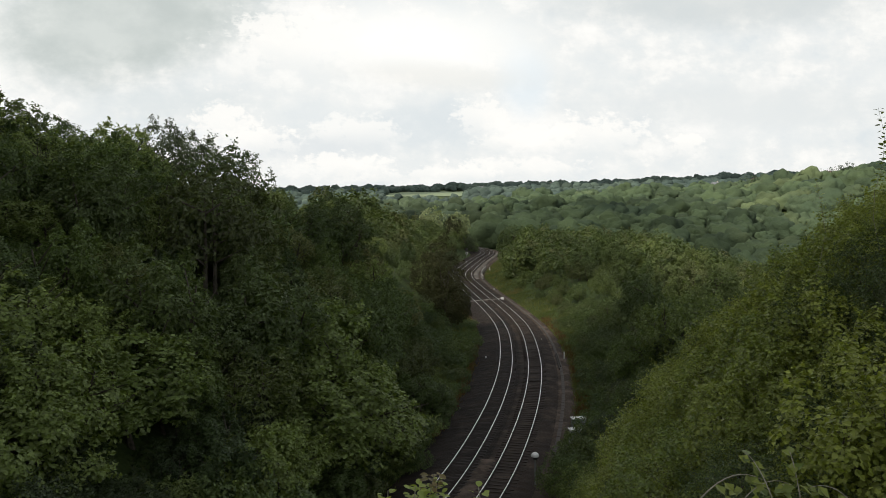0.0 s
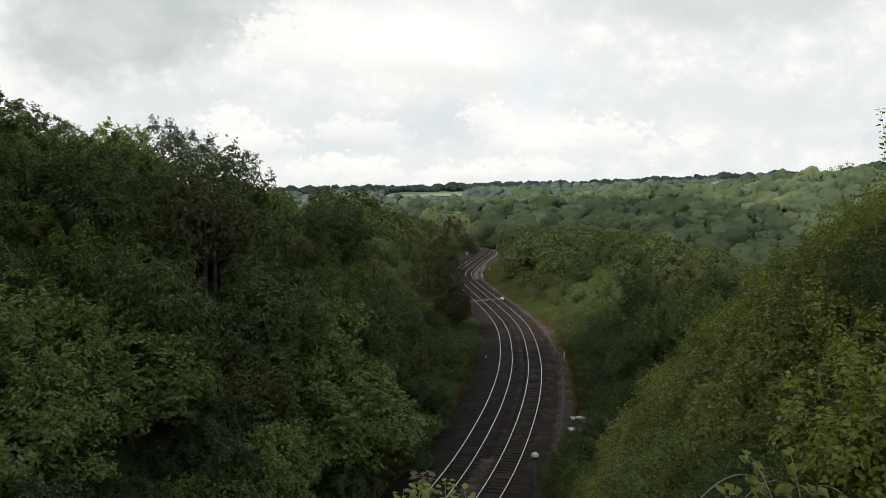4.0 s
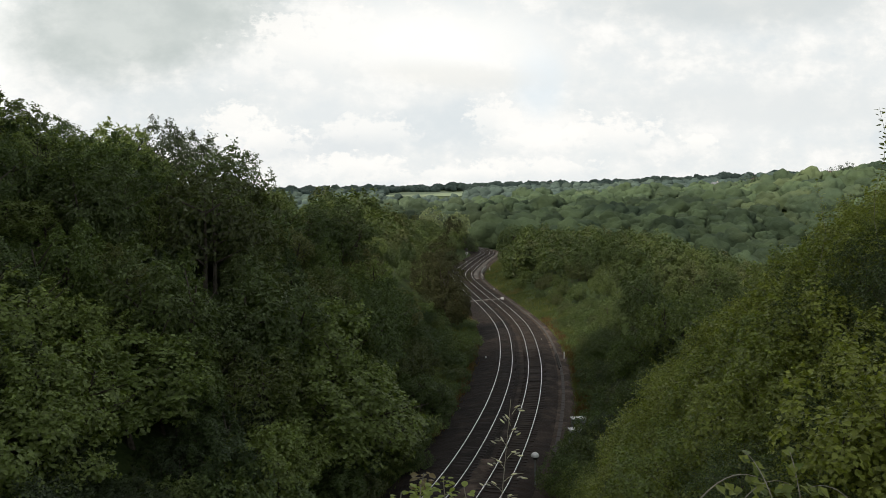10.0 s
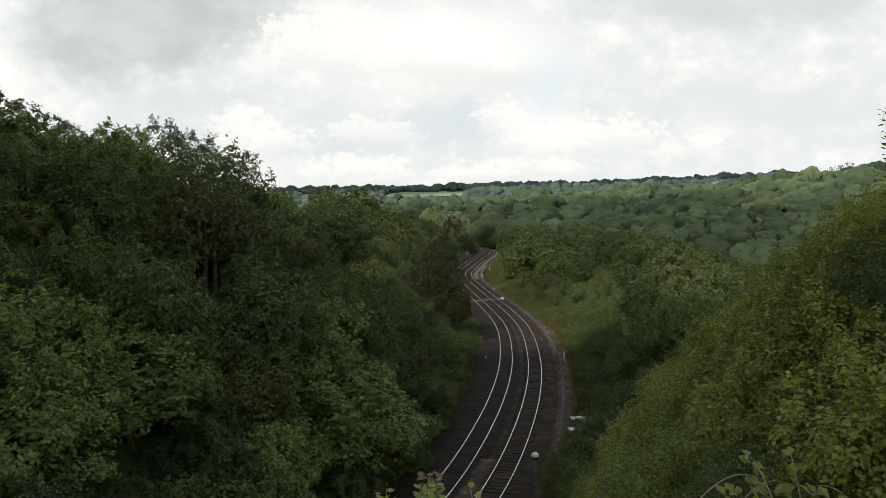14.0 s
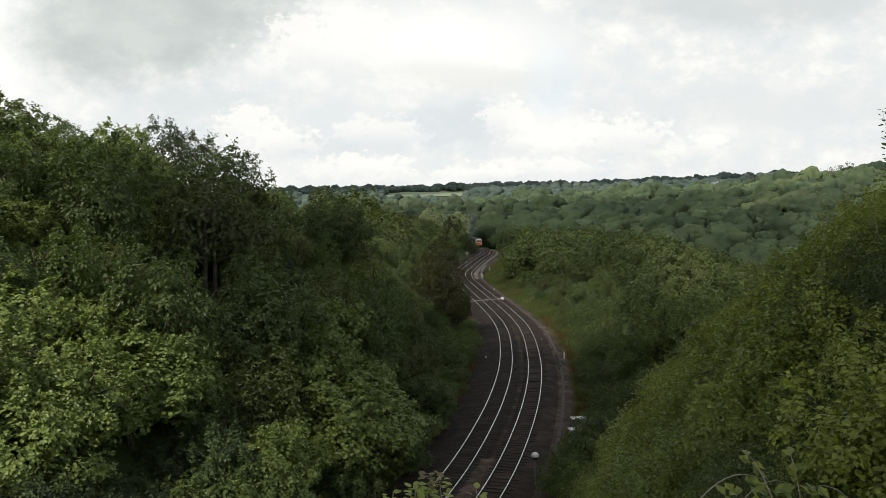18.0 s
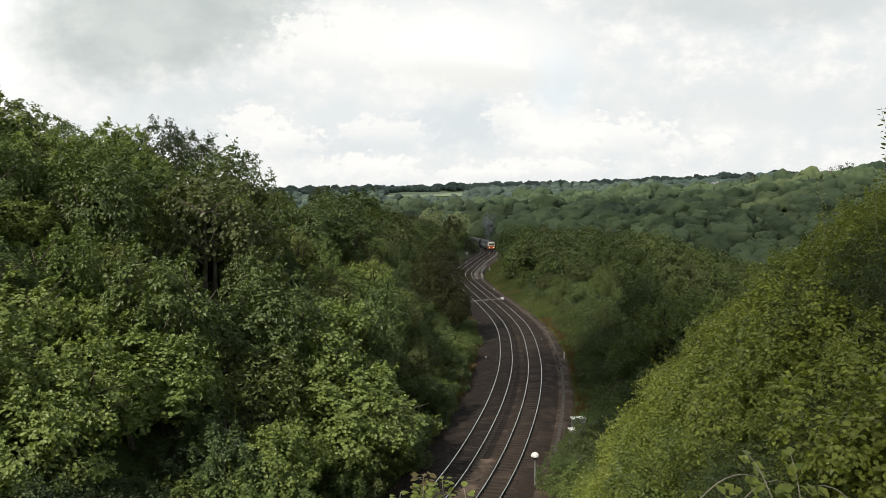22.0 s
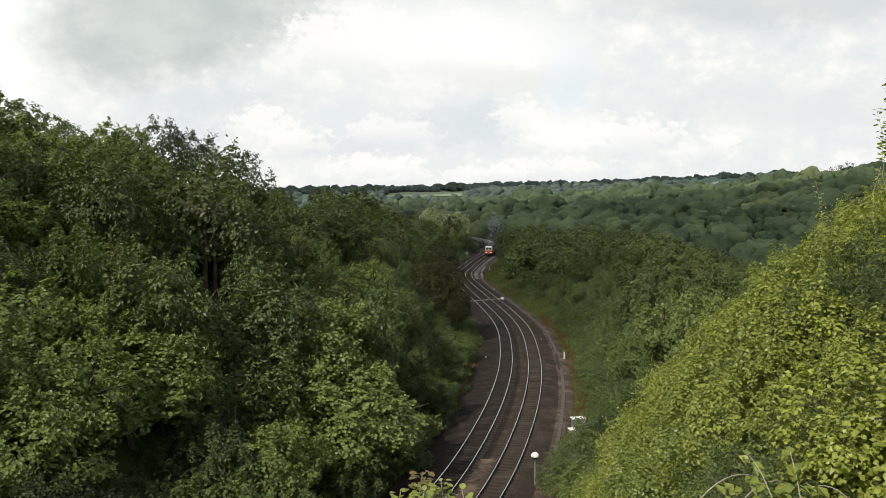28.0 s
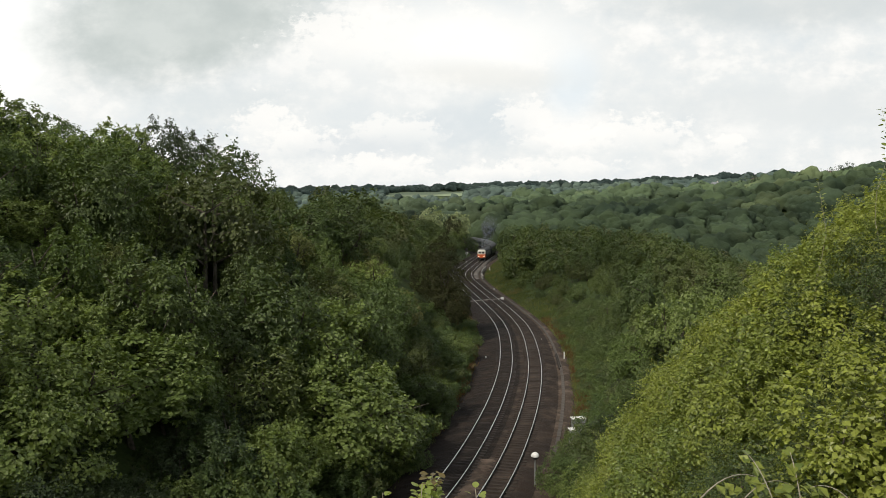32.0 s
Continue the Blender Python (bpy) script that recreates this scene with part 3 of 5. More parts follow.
BANK_TREES = [
    plant("bank_tree", 11, 2.5, 5.2, 0.5, 26, 4400, 0.20, LEAF_BANK, "green broadleaf scrub tree on the cutting side", "tree", 2),
    plant("bank_tree", 12, 2.2, 5.8, 0.4, 30, 4400, 0.20, LEAF_BANK, "tall green broadleaf scrub tree on the cutting side", "tree", 2, lump=0.34),
    plant("bank_tree", 13, 2.9, 4.6, 0.3, 34, 4600, 0.20, LEAF_BANK, "broad spreading green scrub tree on the cutting side", "tree", 3, lump=0.30, sprays=24),
    plant("willow_bush", 14, 2.3, 4.2, 0.2, 22, 3800, 0.21, LEAF_BANK, "feathery green willow bush on the cutting side", "bush", 3, wide=0.45, sprays=30, lump=0.42),
    plant("elder_bush", 15, 2.0, 3.4, 0.2, 18, 3600, 0.20, LEAF_BANK, "rounded green elder bush on the cutting side", "bush", 3, lump=0.44, sprays=20),
]
MID_TREES = [
    plant("scrub_tree", 21, 2.9, 5.4, 0.3, 24, 3600, 0.25, LEAF_MID, "dull green hawthorn scrub tree beside the railway", "tree", 2, loose=0.16),
    plant("scrub_tree", 22, 3.3, 4.8, 0.2, 30, 3600, 0.25, LEAF_MID, "spreading dull green scrub tree beside the railway", "tree", 2, lump=0.32, loose=0.16),
    plant("scrub_bush", 23, 2.6, 3.6, 0.1, 20, 3000, 0.24, LEAF_MID, "low rounded green thorn bush beside the railway", "bush", 3, lump=0.42, loose=0.16),
    plant("scrub_tree", 24, 2.4, 6.2, 0.4, 26, 3400, 0.25, LEAF_MID, "upright green ash sapling beside the railway", "tree", 1, lump=0.34, loose=0.16),
]
NEAR_BUSHES = [
    plant("hazel_bush", 31, 1.35, 2.5, 0.0, 22, 3500, 0.094, LEAF_NEAR, "yellow-green hazel bush close below the viewpoint", "bush", 4, 0.03, wide=0.8, sprays=26, lump=0.42),
    plant("hazel_bush", 32, 1.2, 2.9, 0.0, 24, 3500, 0.092, LEAF_NEAR, "tall yellow-green hazel bush close below the viewpoint", "bush", 4, 0.03, wide=0.8, sprays=30, lump=0.40),
    plant("sallow_bush", 33, 1.3, 2.6, 0.0, 20, 3400, 0.072, LEAF_GREY, "dark green sallow bush close below the viewpoint", "bush", 4, 0.03, wide=0.45, sprays=30, lump=0.42),
    plant("bramble_bush", 34, 1.5, 1.9, 0.0, 20, 4200, 0.066, LEAF_NEAR, "sprawling yellow-green bramble bush below the viewpoint", "bush", 5, 0.02, wide=0.75, sprays=36, lump=0.40),
]
RNG = random.Random(7)


def stand(kinds, spots, group):
    """The first spots take the originals, the rest copies."""
    fresh = {k: True for k in range(len(kinds))}
    for k, m in spots:
        ob = kinds[k]
        if fresh[k]:
            fresh[k] = False
            ob.matrix_basis = m
            tagged(ob, group=group)
        else:
            copy_thing(ob, m)
    for k, unused in fresh.items():
        if unused:
            ob = kinds[k]
            for o in (*ob.children_recursive, ob):
                bpy.data.objects.remove(o)


def scatter(x0, x1, y0, y1, step, keep, kinds, size, sink=0.4, relative=True, lean=0.0, seed=1):
    """Jittered rows of plants; x is measured from the line where relative."""
    spots = []
    RNG = random.Random(seed)
    y, row = y0, 0
    while y < y1:
        s = step(y)
        x = x0 + (row % 2) * s / 2
        while x < x1:
            px, py = x + RNG.uniform(-0.38, 0.38) * s, y + RNG.uniform(-0.38, 0.38) * s
            if relative:
                px += float(track_x(py))
            if in_view(px, py) and keep(px, py):
                k = RNG.choice(kinds)
                spots.append((k, at_ground(px, py, RNG.uniform(0, 6.28), size(px, py) * RNG.choice((0.7, 0.85, 1.0, 1.0, 1.15, 1.35)) * RNG.uniform(0.9, 1.1), sink, (RNG.uniform(-0.08, 0.08), lean + RNG.uniform(-0.08, 0.08)), RNG.uniform(0.9, 1.15))))
            x += s
        y += s * 0.87
        row += 1
    return spots


# the high left side: close scrub near, coarser beyond
close_spots = scatter(-34, -7.0, 20, 52, lambda y: 2.7 + y * 0.008, lambda x, y: x < track_x(max(y, 44)) - 7.0, (0, 0, 1, 1, 2), lambda x, y: 1.0, 0.6, lean=0.12)


def light_kind(m):
    """Lighter maples in drifts, more on the sunlit-looking crest, to fit the camera's view."""
    x, y = m.translation.x, m.translation.y
    n = noise.noise(Vector((x * 0.16, y * 0.12, 3.0)))
    return n > (0.0 if x < -27 and y > 56 else 0.45)


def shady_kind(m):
    """Spots for bushes with shade put into their leaf colour: lowest ground, some drifts."""
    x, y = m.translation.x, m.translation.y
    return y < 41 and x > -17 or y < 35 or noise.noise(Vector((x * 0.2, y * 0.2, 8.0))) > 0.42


# the bushes that stand out on the bank: x, y and half width
BIG_MAPLES = [(-20.0, 40.8, 3.46), (-20.9, 48.3, 3.07), (-24.0, 45.3, 2.11), (-19.3, 37.6, 2.38), (-16.8, 45.8, 2.54), (-9.8, 62.4, 3.28), (-7.1, 56.2, 2.99), (-9.8, 49.4, 1.97)]
BIG_HAWTHORNS = [(-22.9, 57.2, 2.31), (-19.0, 56.3, 1.83), (-11.2, 77.1, 3.19), (-5.6, 92.5, 3.3), (-24.2, 91.0, 2.2), (-21.0, 94.0, 2.2), (-16.8, 86.9, 2.8), (-17.7, 106.9, 2.9), (-9.8, 99.6, 3.06)]
BIG_BUSHES = [(-15.5, 52.7, 2.09), (-13.6, 65.2, 2.06), (-6.3, 74.2, 2.82), (-4.0, 62.1, 2.41), (-6.9, 51.4, 2.23), (-11.9, 44.9, 1.99), (-13.7, 41.0, 2.17), (-17.9, 72.4, 2.79), (-26.1, 70.7, 3.32),
              (-29.4, 64.4, 3.36), (-29.8, 58.4, 2.67), (-12.5, 99.6, 3.41), (-22.2, 72.0, 2.81), (-3.4, 78.4, 2.17), (-1.2, 75.5, 1.84)]
# Dark-leaved bushes put in for the shaded gaps between the others.
BIG_SHADE_BUSHES = [(-12.4, 51.0, 1.84), (-14.6, 43.7, 2.28), (-16.1, 38.6, 2.39), (-21.8, 63.6, 2.29), (-26.0, 51.4, 2.35), (-17.1, 60.4, 2.15), (-14.8, 82.4, 1.99)]
FEATURES = BIG_MAPLES + BIG_HAWTHORNS + BIG_BUSHES + BIG_SHADE_BUSHES


def room_for(m):
    """Leaves free the ground that the great bushes cover."""
    return all(math.hypot(m.translation.x - x, m.translation.y + 1.0 - y) > 0.85 * r for x, y, r in FEATURES)


def great(spots, kinds, half):
    return [(k % kinds, at_ground(x, y, 2.1 * k, r / half, 0.9, (0.05 * math.sin(k), 0.1), 0.92 + 0.12 * math.sin(3 * k))) for k, (x, y, r) in enumerate(spots)]


close_spots = [q for q in close_spots if room_for(q[1])]
HAWTHORN_BUSHES = [
    plant("hawthorn_bush", 46, 2.3, 4.6, 0.2, 26, 7000, 0.15, LEAF_OLIVE, "olive green hawthorn bush on the steep bank", "bush", 3, lump=0.36, wide=0.6, sprays=24),
    plant("hawthorn_bush", 47, 2.3, 4.2, 0.2, 30, 7000, 0.15, LEAF_OLIVE, "broad olive green hawthorn bush on the steep bank", "bush", 3, lump=0.32, wide=0.6, sprays=24),
]
stand(HAWTHORN_BUSHES, great(BIG_HAWTHORNS, 2, 2.15), "hawthorns on the steep bank")
bank_low = scatter(9.0, 28, 57, 84, lambda y: 3.6, lambda x, y: x > track_x(y) + 9.0, (2, 3, 4, 4), lambda x, y: 0.75 if x < track_x(y) + 13 else 0.95, 0.4)
# Shade is painted into this bush's leaves; it also darkens bank_low.
SHADE_BUSHES = [plant("blackthorn_bush", 45, 2.3, 4.2, 0.2, 24, 6000, 0.135, LEAF_SHADE, "dark green dense bush on the steep bank, shade put into its leaf colour", "bush", 3, lump=0.36, wide=0.6, sprays=24)]
bank_high = scatter(-46, -7.0, 52, 98, lambda y: 3.1 + y * 0.010, lambda x, y: x < track_x(max(y, 44)) - 7.0 and not (x > -6 and y > 84), (0, 0, 1, 1, 2, 2, 3, 3, 4), lambda x, y: 0.72 if x > track_x(max(y, 44)) - 10 else (1.0 if y < 76 else 0.84), 0.6, lean=0.12)
bank_high = [q for q in bank_high if room_for(q[1])]
maples = great(BIG_MAPLES, 2, 2.1) + [(k % 2, m) for k, m in close_spots + bank_high if light_kind(m)]
stand(LIGHT_BUSHES, maples, "maple bushes on the near bank")
stand(SHADE_BUSHES, great(BIG_SHADE_BUSHES, 1, 2.15) + [(0, m) for k, m in close_spots if not light_kind(m) and shady_kind(m)] + [(0, m) for j, (k, m) in enumerate(bank_low) if j % 3] + [(0, at_ground(-18 + 1.1 * (j % 8), 35.5 + 2.2 * (j // 8) + 0.5 * (j % 3), 1.3 * j, 0.85 + 0.1 * (j % 3), 0.4)) for j in range(16)], "blackthorn on the near bank")
stand(CLOSE_TREES, great(BIG_BUSHES, 3, 2.1) + [q for q in close_spots if not light_kind(q[1]) and not shady_kind(q[1])], "bushes on the near bank")
stand(BANK_TREES, bank_low[::3] + [q for q in bank_high if not light_kind(q[1])], "scrub on the cutting side")
left_far = scatter(-50, -9.0, 98, 300, lambda y: 4.5 + y * 0.004, lambda x, y: x < track_x(y) - 9.0 and x > track_x(y) - max(36, 52 - max(0, y - 105) * 0.3) and not (x > -7 and y < 121), (0, 0, 1, 1, 2, 3), lambda x, y: (0.66 if y < 128 else 0.80) + 0.5 * float(ss(9, 17, track_x(y) - 4 - x) * ss(165, 195, y) * (1 - ss(225, 255, y))), 0.5, lean=0.1, seed=5)
right_far = scatter(9.5, 62, 80, 330, lambda y: 4.7 + y * 0.005, lambda x, y: x > track_x(y) + 8.8 + (1.0 if 150 < y < 200 else 0.0), (0, 1, 1, 2, 2, 3), lambda x, y: 1.0 if x - track_x(y) > 13 else 0.78, 0.4, seed=6)
stand_near = [q for q in left_far + right_far if q[1].translation.y < 172]
thicket_spots = [q for q in left_far + right_far if q[1].translation.y >= 172]


def thicket(kinds, spots, material):
    """The farther scrub, one joined mass of the same crowns."""
    shapes = []
    for ob in kinds:
        me = [o for o in ob.children if o.name.startswith("crown")][0].data
        v = np.empty(len(me.vertices) * 3, dtype=np.float32)
        me.vertices.foreach_get("co", v)
        v = v.reshape(-1, 4, 3).astype(float)[::5]
        shapes.append((v[:, :1] + (v - v[:, :1]) * 2.1).reshape(-1, 3))
    vs, fs, n = [], [], 0
    for k, m in spots:
        v, a = shapes[k], np.array(m)
        vs.append(v @ a[:3, :3].T + a[:3, 3])
        q = np.arange(len(v) // 4)[:, None] * 4 + n
        fs.append(np.concatenate([q + [0, 1, 2], q + [0, 2, 3]], axis=1).reshape(-1, 3))
        n += len(v)
    ob = new("thicket", mesh_from("thicket", np.concatenate(vs), np.concatenate(fs), material))
    return tagged(ob, "thick dull green scrub beside the distant railway", "scrub", kind="stuff")


thicket(MID_TREES, thicket_spots, LEAF_THICKET)
stand(MID_TREES, stand_near, "scrub beside the railway")

# low bushes at the foot of the banks
FOOT_BUSHES = [
    plant("foot_bush", 41, 1.5, 2.1, 0.0, 16, 1800, 0.17, LEAF_BANK, "low leafy bush at the foot of the cutting", "bush", 3, 0.04, lump=0.45, sprays=16),
    plant("foot_bush", 42, 1.7, 1.7, 0.0, 16, 1800, 0.17, LEAF_BANK, "sprawling leafy bush at the foot of the cutting", "bush", 3, 0.04, lump=0.45, sprays=20),
]
foot = []
RNG = random.Random(18)
for k in range(46):
    y = 48 + k * 1.9 + RNG.uniform(-0.7, 0.7)
    x = float(track_x(y)) - RNG.uniform(6.0, 7.6)
    foot.append((RNG.randrange(2), at_ground(x, y, RNG.uniform(0, 6), RNG.uniform(0.6, 1.0), 0.3)))
    if y > 62:
        for o in (7.9, 9.6, 11.5):
            x = float(track_x(y)) + o + RNG.uniform(-0.7, 0.7)
            foot.append((RNG.randrange(2), at_ground(x, y, RNG.uniform(0, 6), RNG.uniform(0.55, 0.85) + 0.12 * (o - 7.9), 0.3)))
for k in range(30):
    y = RNG.uniform(49, 68)
    foot.append((RNG.randrange(2), at_ground(float(track_x(y)) - RNG.uniform(7.0, 12.0), y, RNG.uniform(0, 6), RNG.uniform(1.1, 1.5), 0.3)))
for k in range(34):
    y = RNG.uniform(84, 119)
    foot.append((RNG.randrange(2), at_ground(float(track_x(y)) - RNG.uniform(7.5, 15.0), y, RNG.uniform(0, 6), RNG.uniform(0.8, 1.3), 0.3)))
stand(FOOT_BUSHES, foot, "bushes at the foot of the banks")

# the near mound below the viewpoint
RNG = random.Random(17)
near = []


def crest(x, y):
    """How high the bushes stand against the valley, seen from the viewpoint."""
    fall = np.interp(x / y, [0.12, 0.165, 0.21, 0.26, 0.316, 0.404, 0.449, 0.50, 0.54], [0.36, 0.268, 0.205, 0.155, 0.078, 0.030, -0.018, -0.042, -0.050])
    return EYE.z - y * float(fall)


y = 8.6
while y < 25.5:
    s = 0.62 + y * 0.016
    x = 0.15 * y + 0.5
    while x < 14:
        px, py = x + RNG.uniform(-0.35, 0.35) * s, y + RNG.uniform(-0.35, 0.35) * s
        edge = 0.152 * py + 0.88
        if in_view(px, py, 1.6) and px > edge and (py > 12.2 or px > 0.34 * py):
            kind = 2 if RNG.random() < (0.85 if px > 0.455 * py and py < 15.5 or py < 11.8 else 0.10) else (3 if px < edge + 1.6 + 0.1 * (py - 10) else RNG.choice((0, 0, 1, 1)))
            room = min(crest(px - (1.3 if px < 0.29 * py else 0.6), py), crest(px, py)) - float(land(px, py)) + 0.35
            size = min(room / (2.55, 2.95, 2.65, 1.95)[kind], 1.2 if py > 13 else (0.95 if py > 11.0 else 0.75)) * RNG.uniform(0.84, 1.0)
            size = max(min(size, 0.62 + 0.5 * (px - edge)), 0.45)
            if room > 0.7:
                near.append((kind, at_ground(px, py, RNG.uniform(0, 6.28), size, 0.35, (RNG.uniform(-0.12, 0.12), RNG.uniform(-0.2, 0.05)))))
        x += s
    y += s * 0.85
stand(NEAR_BUSHES, near, "bushes below the viewpoint")


# ---------------------------------------------------------------- far woods
def far_woods(name, label, spots, material, seed, fine):
    """Many rounded, lobed crowns, joined."""
    rng = np.random.default_rng(seed)
    bm = bmesh.new()
    bmesh.ops.create_icosphere(bm, subdivisions=fine, radius=1.0)
    ball = np.array([v.co[:] for v in bm.verts])
    tris = np.array([[v.index for v in f.verts] for f in bm.faces if f.calc_center_median().z > -0.5])
    bm.free()
    forms = []
    for k in range(7):
        knots = unit(rng.normal(0, 1, (26, 3)) + np.array([0, 0, 0.4]))

        def skin(d):
            return (0.66 + 0.34 * np.max(np.clip(d @ knots.T, 0, 1) ** 14 * (0.75 + 0.25 * np.sin(np.arange(26) * 2.7)), axis=1))[:, None] * np.array([1, 1, 0.95])

        forms.append((ball * skin(ball), tris))
    vs, fs, n = [], [], 0
    for x, y, r, h in spots:
        v, f = forms[rng.integers(7)]
        a = rng.uniform(0, 6.28)
        c, s = math.cos(a), math.sin(a)
        w = v @ np.array([[c, s, 0], [-s, c, 0], [0, 0, 1]]) * np.array([r, r, h])
        vs.append(w + np.array([x, y, float(land(x, y)) + h * 0.45]))
        fs.append(f + n)
        n += len(v)
    ob = new(name, mesh_from(name, np.concatenate(vs), np.concatenate(fs), material, smooth=True))
    return tagged(ob, label, "woods", kind="stuff")


def wood_spots(r0, r1, b0, b1, step, seed, keep=lambda x, y: True, size=0.62):
    rng = random.Random(seed)
    out, r = [], r0
    while r < r1:
        s = step(r)
        n = max(1, int((b1 - b0) * r / s))
        for k in range(n):
            b = b0 + (b1 - b0) * (k + rng.random()) / n
            q = r + rng.uniform(-0.5, 0.5) * s
            x, y = q * math.sin(b), q * math.cos(b)
            if keep(x, y):
                g = rng.choice((0.65, 0.8, 0.95, 1.0, 1.2, 1.45)) * rng.uniform(0.9, 1.1)
                out.append((x, y, s * size * g, s * size * g * rng.uniform(0.75, 1.05)))
        r += s * 0.8
    return out


def clear_of_fields(x, y):
    b, r = x / y, math.hypot(x, y)
    if y < 440 and -26 < x < 16 or y < 520 and abs(x - float(track_x(y))) < 12:
        return False
    if 0.44 < b < 0.5 and 800 < r < 960:
        return False
    return True


far_woods("hillside_woods", "dense green broadleaf woods on the valley side", wood_spots(340, 1040, 0.035, 0.52, lambda r: 10.5 + r * 0.009, 3, clear_of_fields, 0.54), LEAF_FAR_HAZED, 31, 4)
far_woods("valley_woods", "dark green broadleaf woods in the valley bottom", wood_spots(430, 1000, -0.14, 0.04, lambda r: 9.5 + r * 0.009, 4, clear_of_fields, 0.52), LEAF_VALLEY_HAZED, 32, 4)


def ridge_clear(x, y):
    b, r = x / y, math.hypot(x, y)
    if r < 1950 and b > 0.09:
        return False
    return not (-0.07 < b < 0.026 and 1850 < r < 2620 + b * 900 and (r > 2200 or int(x * 7 + y * 3) % 3))


far_woods("distant_woods", "distant woods along the ridge, blue-green from haze put into their colour", wood_spots(1300, 2960, -0.20, 0.42, lambda r: 13 + r * 0.006, 5, ridge_clear, 0.48), LEAF_DISTANT_HAZED, 33, 3)


for k, (b, r, wide, tall, mat) in enumerate(((0.275, 1020, 9, 13, LEAF_VALLEY_HAZED), (0.309, 1010, 8, 13, LEAF_VALLEY_HAZED), (0.370, 1000, 12, 16, LEAF_VALLEY_HAZED), (0.392, 1000, 9, 13, LEAF_VALLEY_HAZED), (0.408, 990, 10, 16, LEAF_SUNLIT_PALE), (0.428, 990, 9, 15, LEAF_SUNLIT_PALE),
                                           (0.452, 980, 10, 13, LEAF_FAR_HAZED), (0.472, 980, 11, 16, LEAF_VALLEY_HAZED), (0.486, 980, 9, 17, LEAF_VALLEY_HAZED))):
    hedge_tree = plant("hedgerow_tree", 130 + k, wide, tall, 0.5, 16, 420, 1.7, mat, "pale round tree on the far hilltop, sunlight put into its leaf colour" if mat is LEAF_SUNLIT_PALE else "dark rounded tree on the far hilltop", "tree", 1, 0.4, lump=0.4)
    hedge_tree.matrix_basis = at_ground(r * math.sin(math.atan(b)), r * math.cos(math.atan(b)), 1.7 * k, 1.0, -1.0)
    tagged(hedge_tree, group="trees on the far hilltop")


# ---------------------------------------------------------------- clouds that shade the cutting
def cloud_material(name, clear):
    m = Nodes(name)
    d = m.add("ShaderNodeBsdfDiffuse", Color=(0.85, 0.86, 0.88, 1))
    t = m.add("ShaderNodeBsdfTransparent")
    mx = m.add("ShaderNodeMixShader", Fac=clear)
    m.link(d.outputs[0], mx.inputs[1])
    m.link(t.outputs[0], mx.inputs[2])
    m.link(mx.outputs[0], m.out.inputs["Surface"])
    return m.mat


CLOUD_BASE = TO_SUN * 750


def cloud(label, x0, x1, y0, y1, puff, seed, clear, skew=0.0):
    """Flat-bottomed puffs over the stretch of ground between x0..x1, y0..y1, along the sun's way."""
    rng = random.Random(seed)
    root = tagged(new("cloud"), label, "cloud", "drifting clouds")
    mat = cloud_material("cloud_vapour", clear)
    forms = []
    for k in range(4):
        bm = bmesh.new()
        bmesh.ops.create_icosphere(bm, subdivisions=3, radius=1.0)
        for v in bm.verts:
            v.co *= 0.9 + 0.35 * noise.noise(v.co * 2.2 + Vector((k * 9, 0, 0)))
            v.co.z = max(v.co.z, -0.3)
        me = bpy.data.meshes.new("puff")
        bm.to_mesh(me)
        bm.free()
        me.materials.append(mat)
        forms.append(me)
    nx, ny = max(1, round((x1 - x0) / puff)), max(1, round((y1 - y0) / puff))
    for i in range(nx + 1):
        for j in range(ny + 1):
            ob = new("puff", rng.choice(forms))
            ob.parent = root
            s = puff * rng.uniform(0.85, 1.05)
            ob.matrix_basis = Matrix.LocRotScale((x0 + i * puff + skew * (y1 - y0 - j * puff) / (y1 - y0) + rng.uniform(-0.2, 0.2) * puff, y0 + j * puff + rng.uniform(-0.2, 0.2) * puff, rng.uniform(-5, 5)), Euler((0, 0, rng.uniform(0, 6))), Vector((s, s, s * 0.35)))
    root.matrix_basis = Matrix.Translation(CLOUD_BASE)
    return root


WIND = 5.75
CLOUDS = [
    cloud("grey-bottomed cloud drifting over the cutting", -99, 120, -50, 90, 24, 1, 0.03, 27.0),
    cloud("broad grey cloud drifting over the valley", -330, 160, 150, 800, 55, 2, 0.84),
    cloud("thin white cloud drifting in over the cutting", -310, -185, -50, 90, 26, 3, 0.90),
]


# ---------------------------------------------------------------- the train
def paint(name, color, rough=0.35):
    return plain_material(name, tuple(c * 0.85 for c in color), color, rough, scale=1.2, bump=0.03)


P_ORANGE, P_NAVY, P_ROOF = paint("orange_paint", (0.58, 0.12, 0.035)), paint("dark_blue_paint", (0.012, 0.014, 0.028)), paint("grey_roof_paint", (0.04, 0.042, 0.045), 0.7)
P_CREAM = paint("pale_cab_paint", (0.80, 0.78, 0.70))
GLASS = Nodes("dark_train_glass")
GLASS.surface((0.015, 0.018, 0.02), 0.05, 0.0)
GLASS = GLASS.mat
LAMP_GLASS = Nodes("lit_headlamp")
_e = LAMP_GLASS.add("ShaderNodeEmission", Color=(1.0, 0.9, 0.7, 1), Strength=2.5)
LAMP_GLASS.link(_e.outputs[0], LAMP_GLASS.out.inputs["Surface"])
LAMP_GLASS = LAMP_GLASS.mat


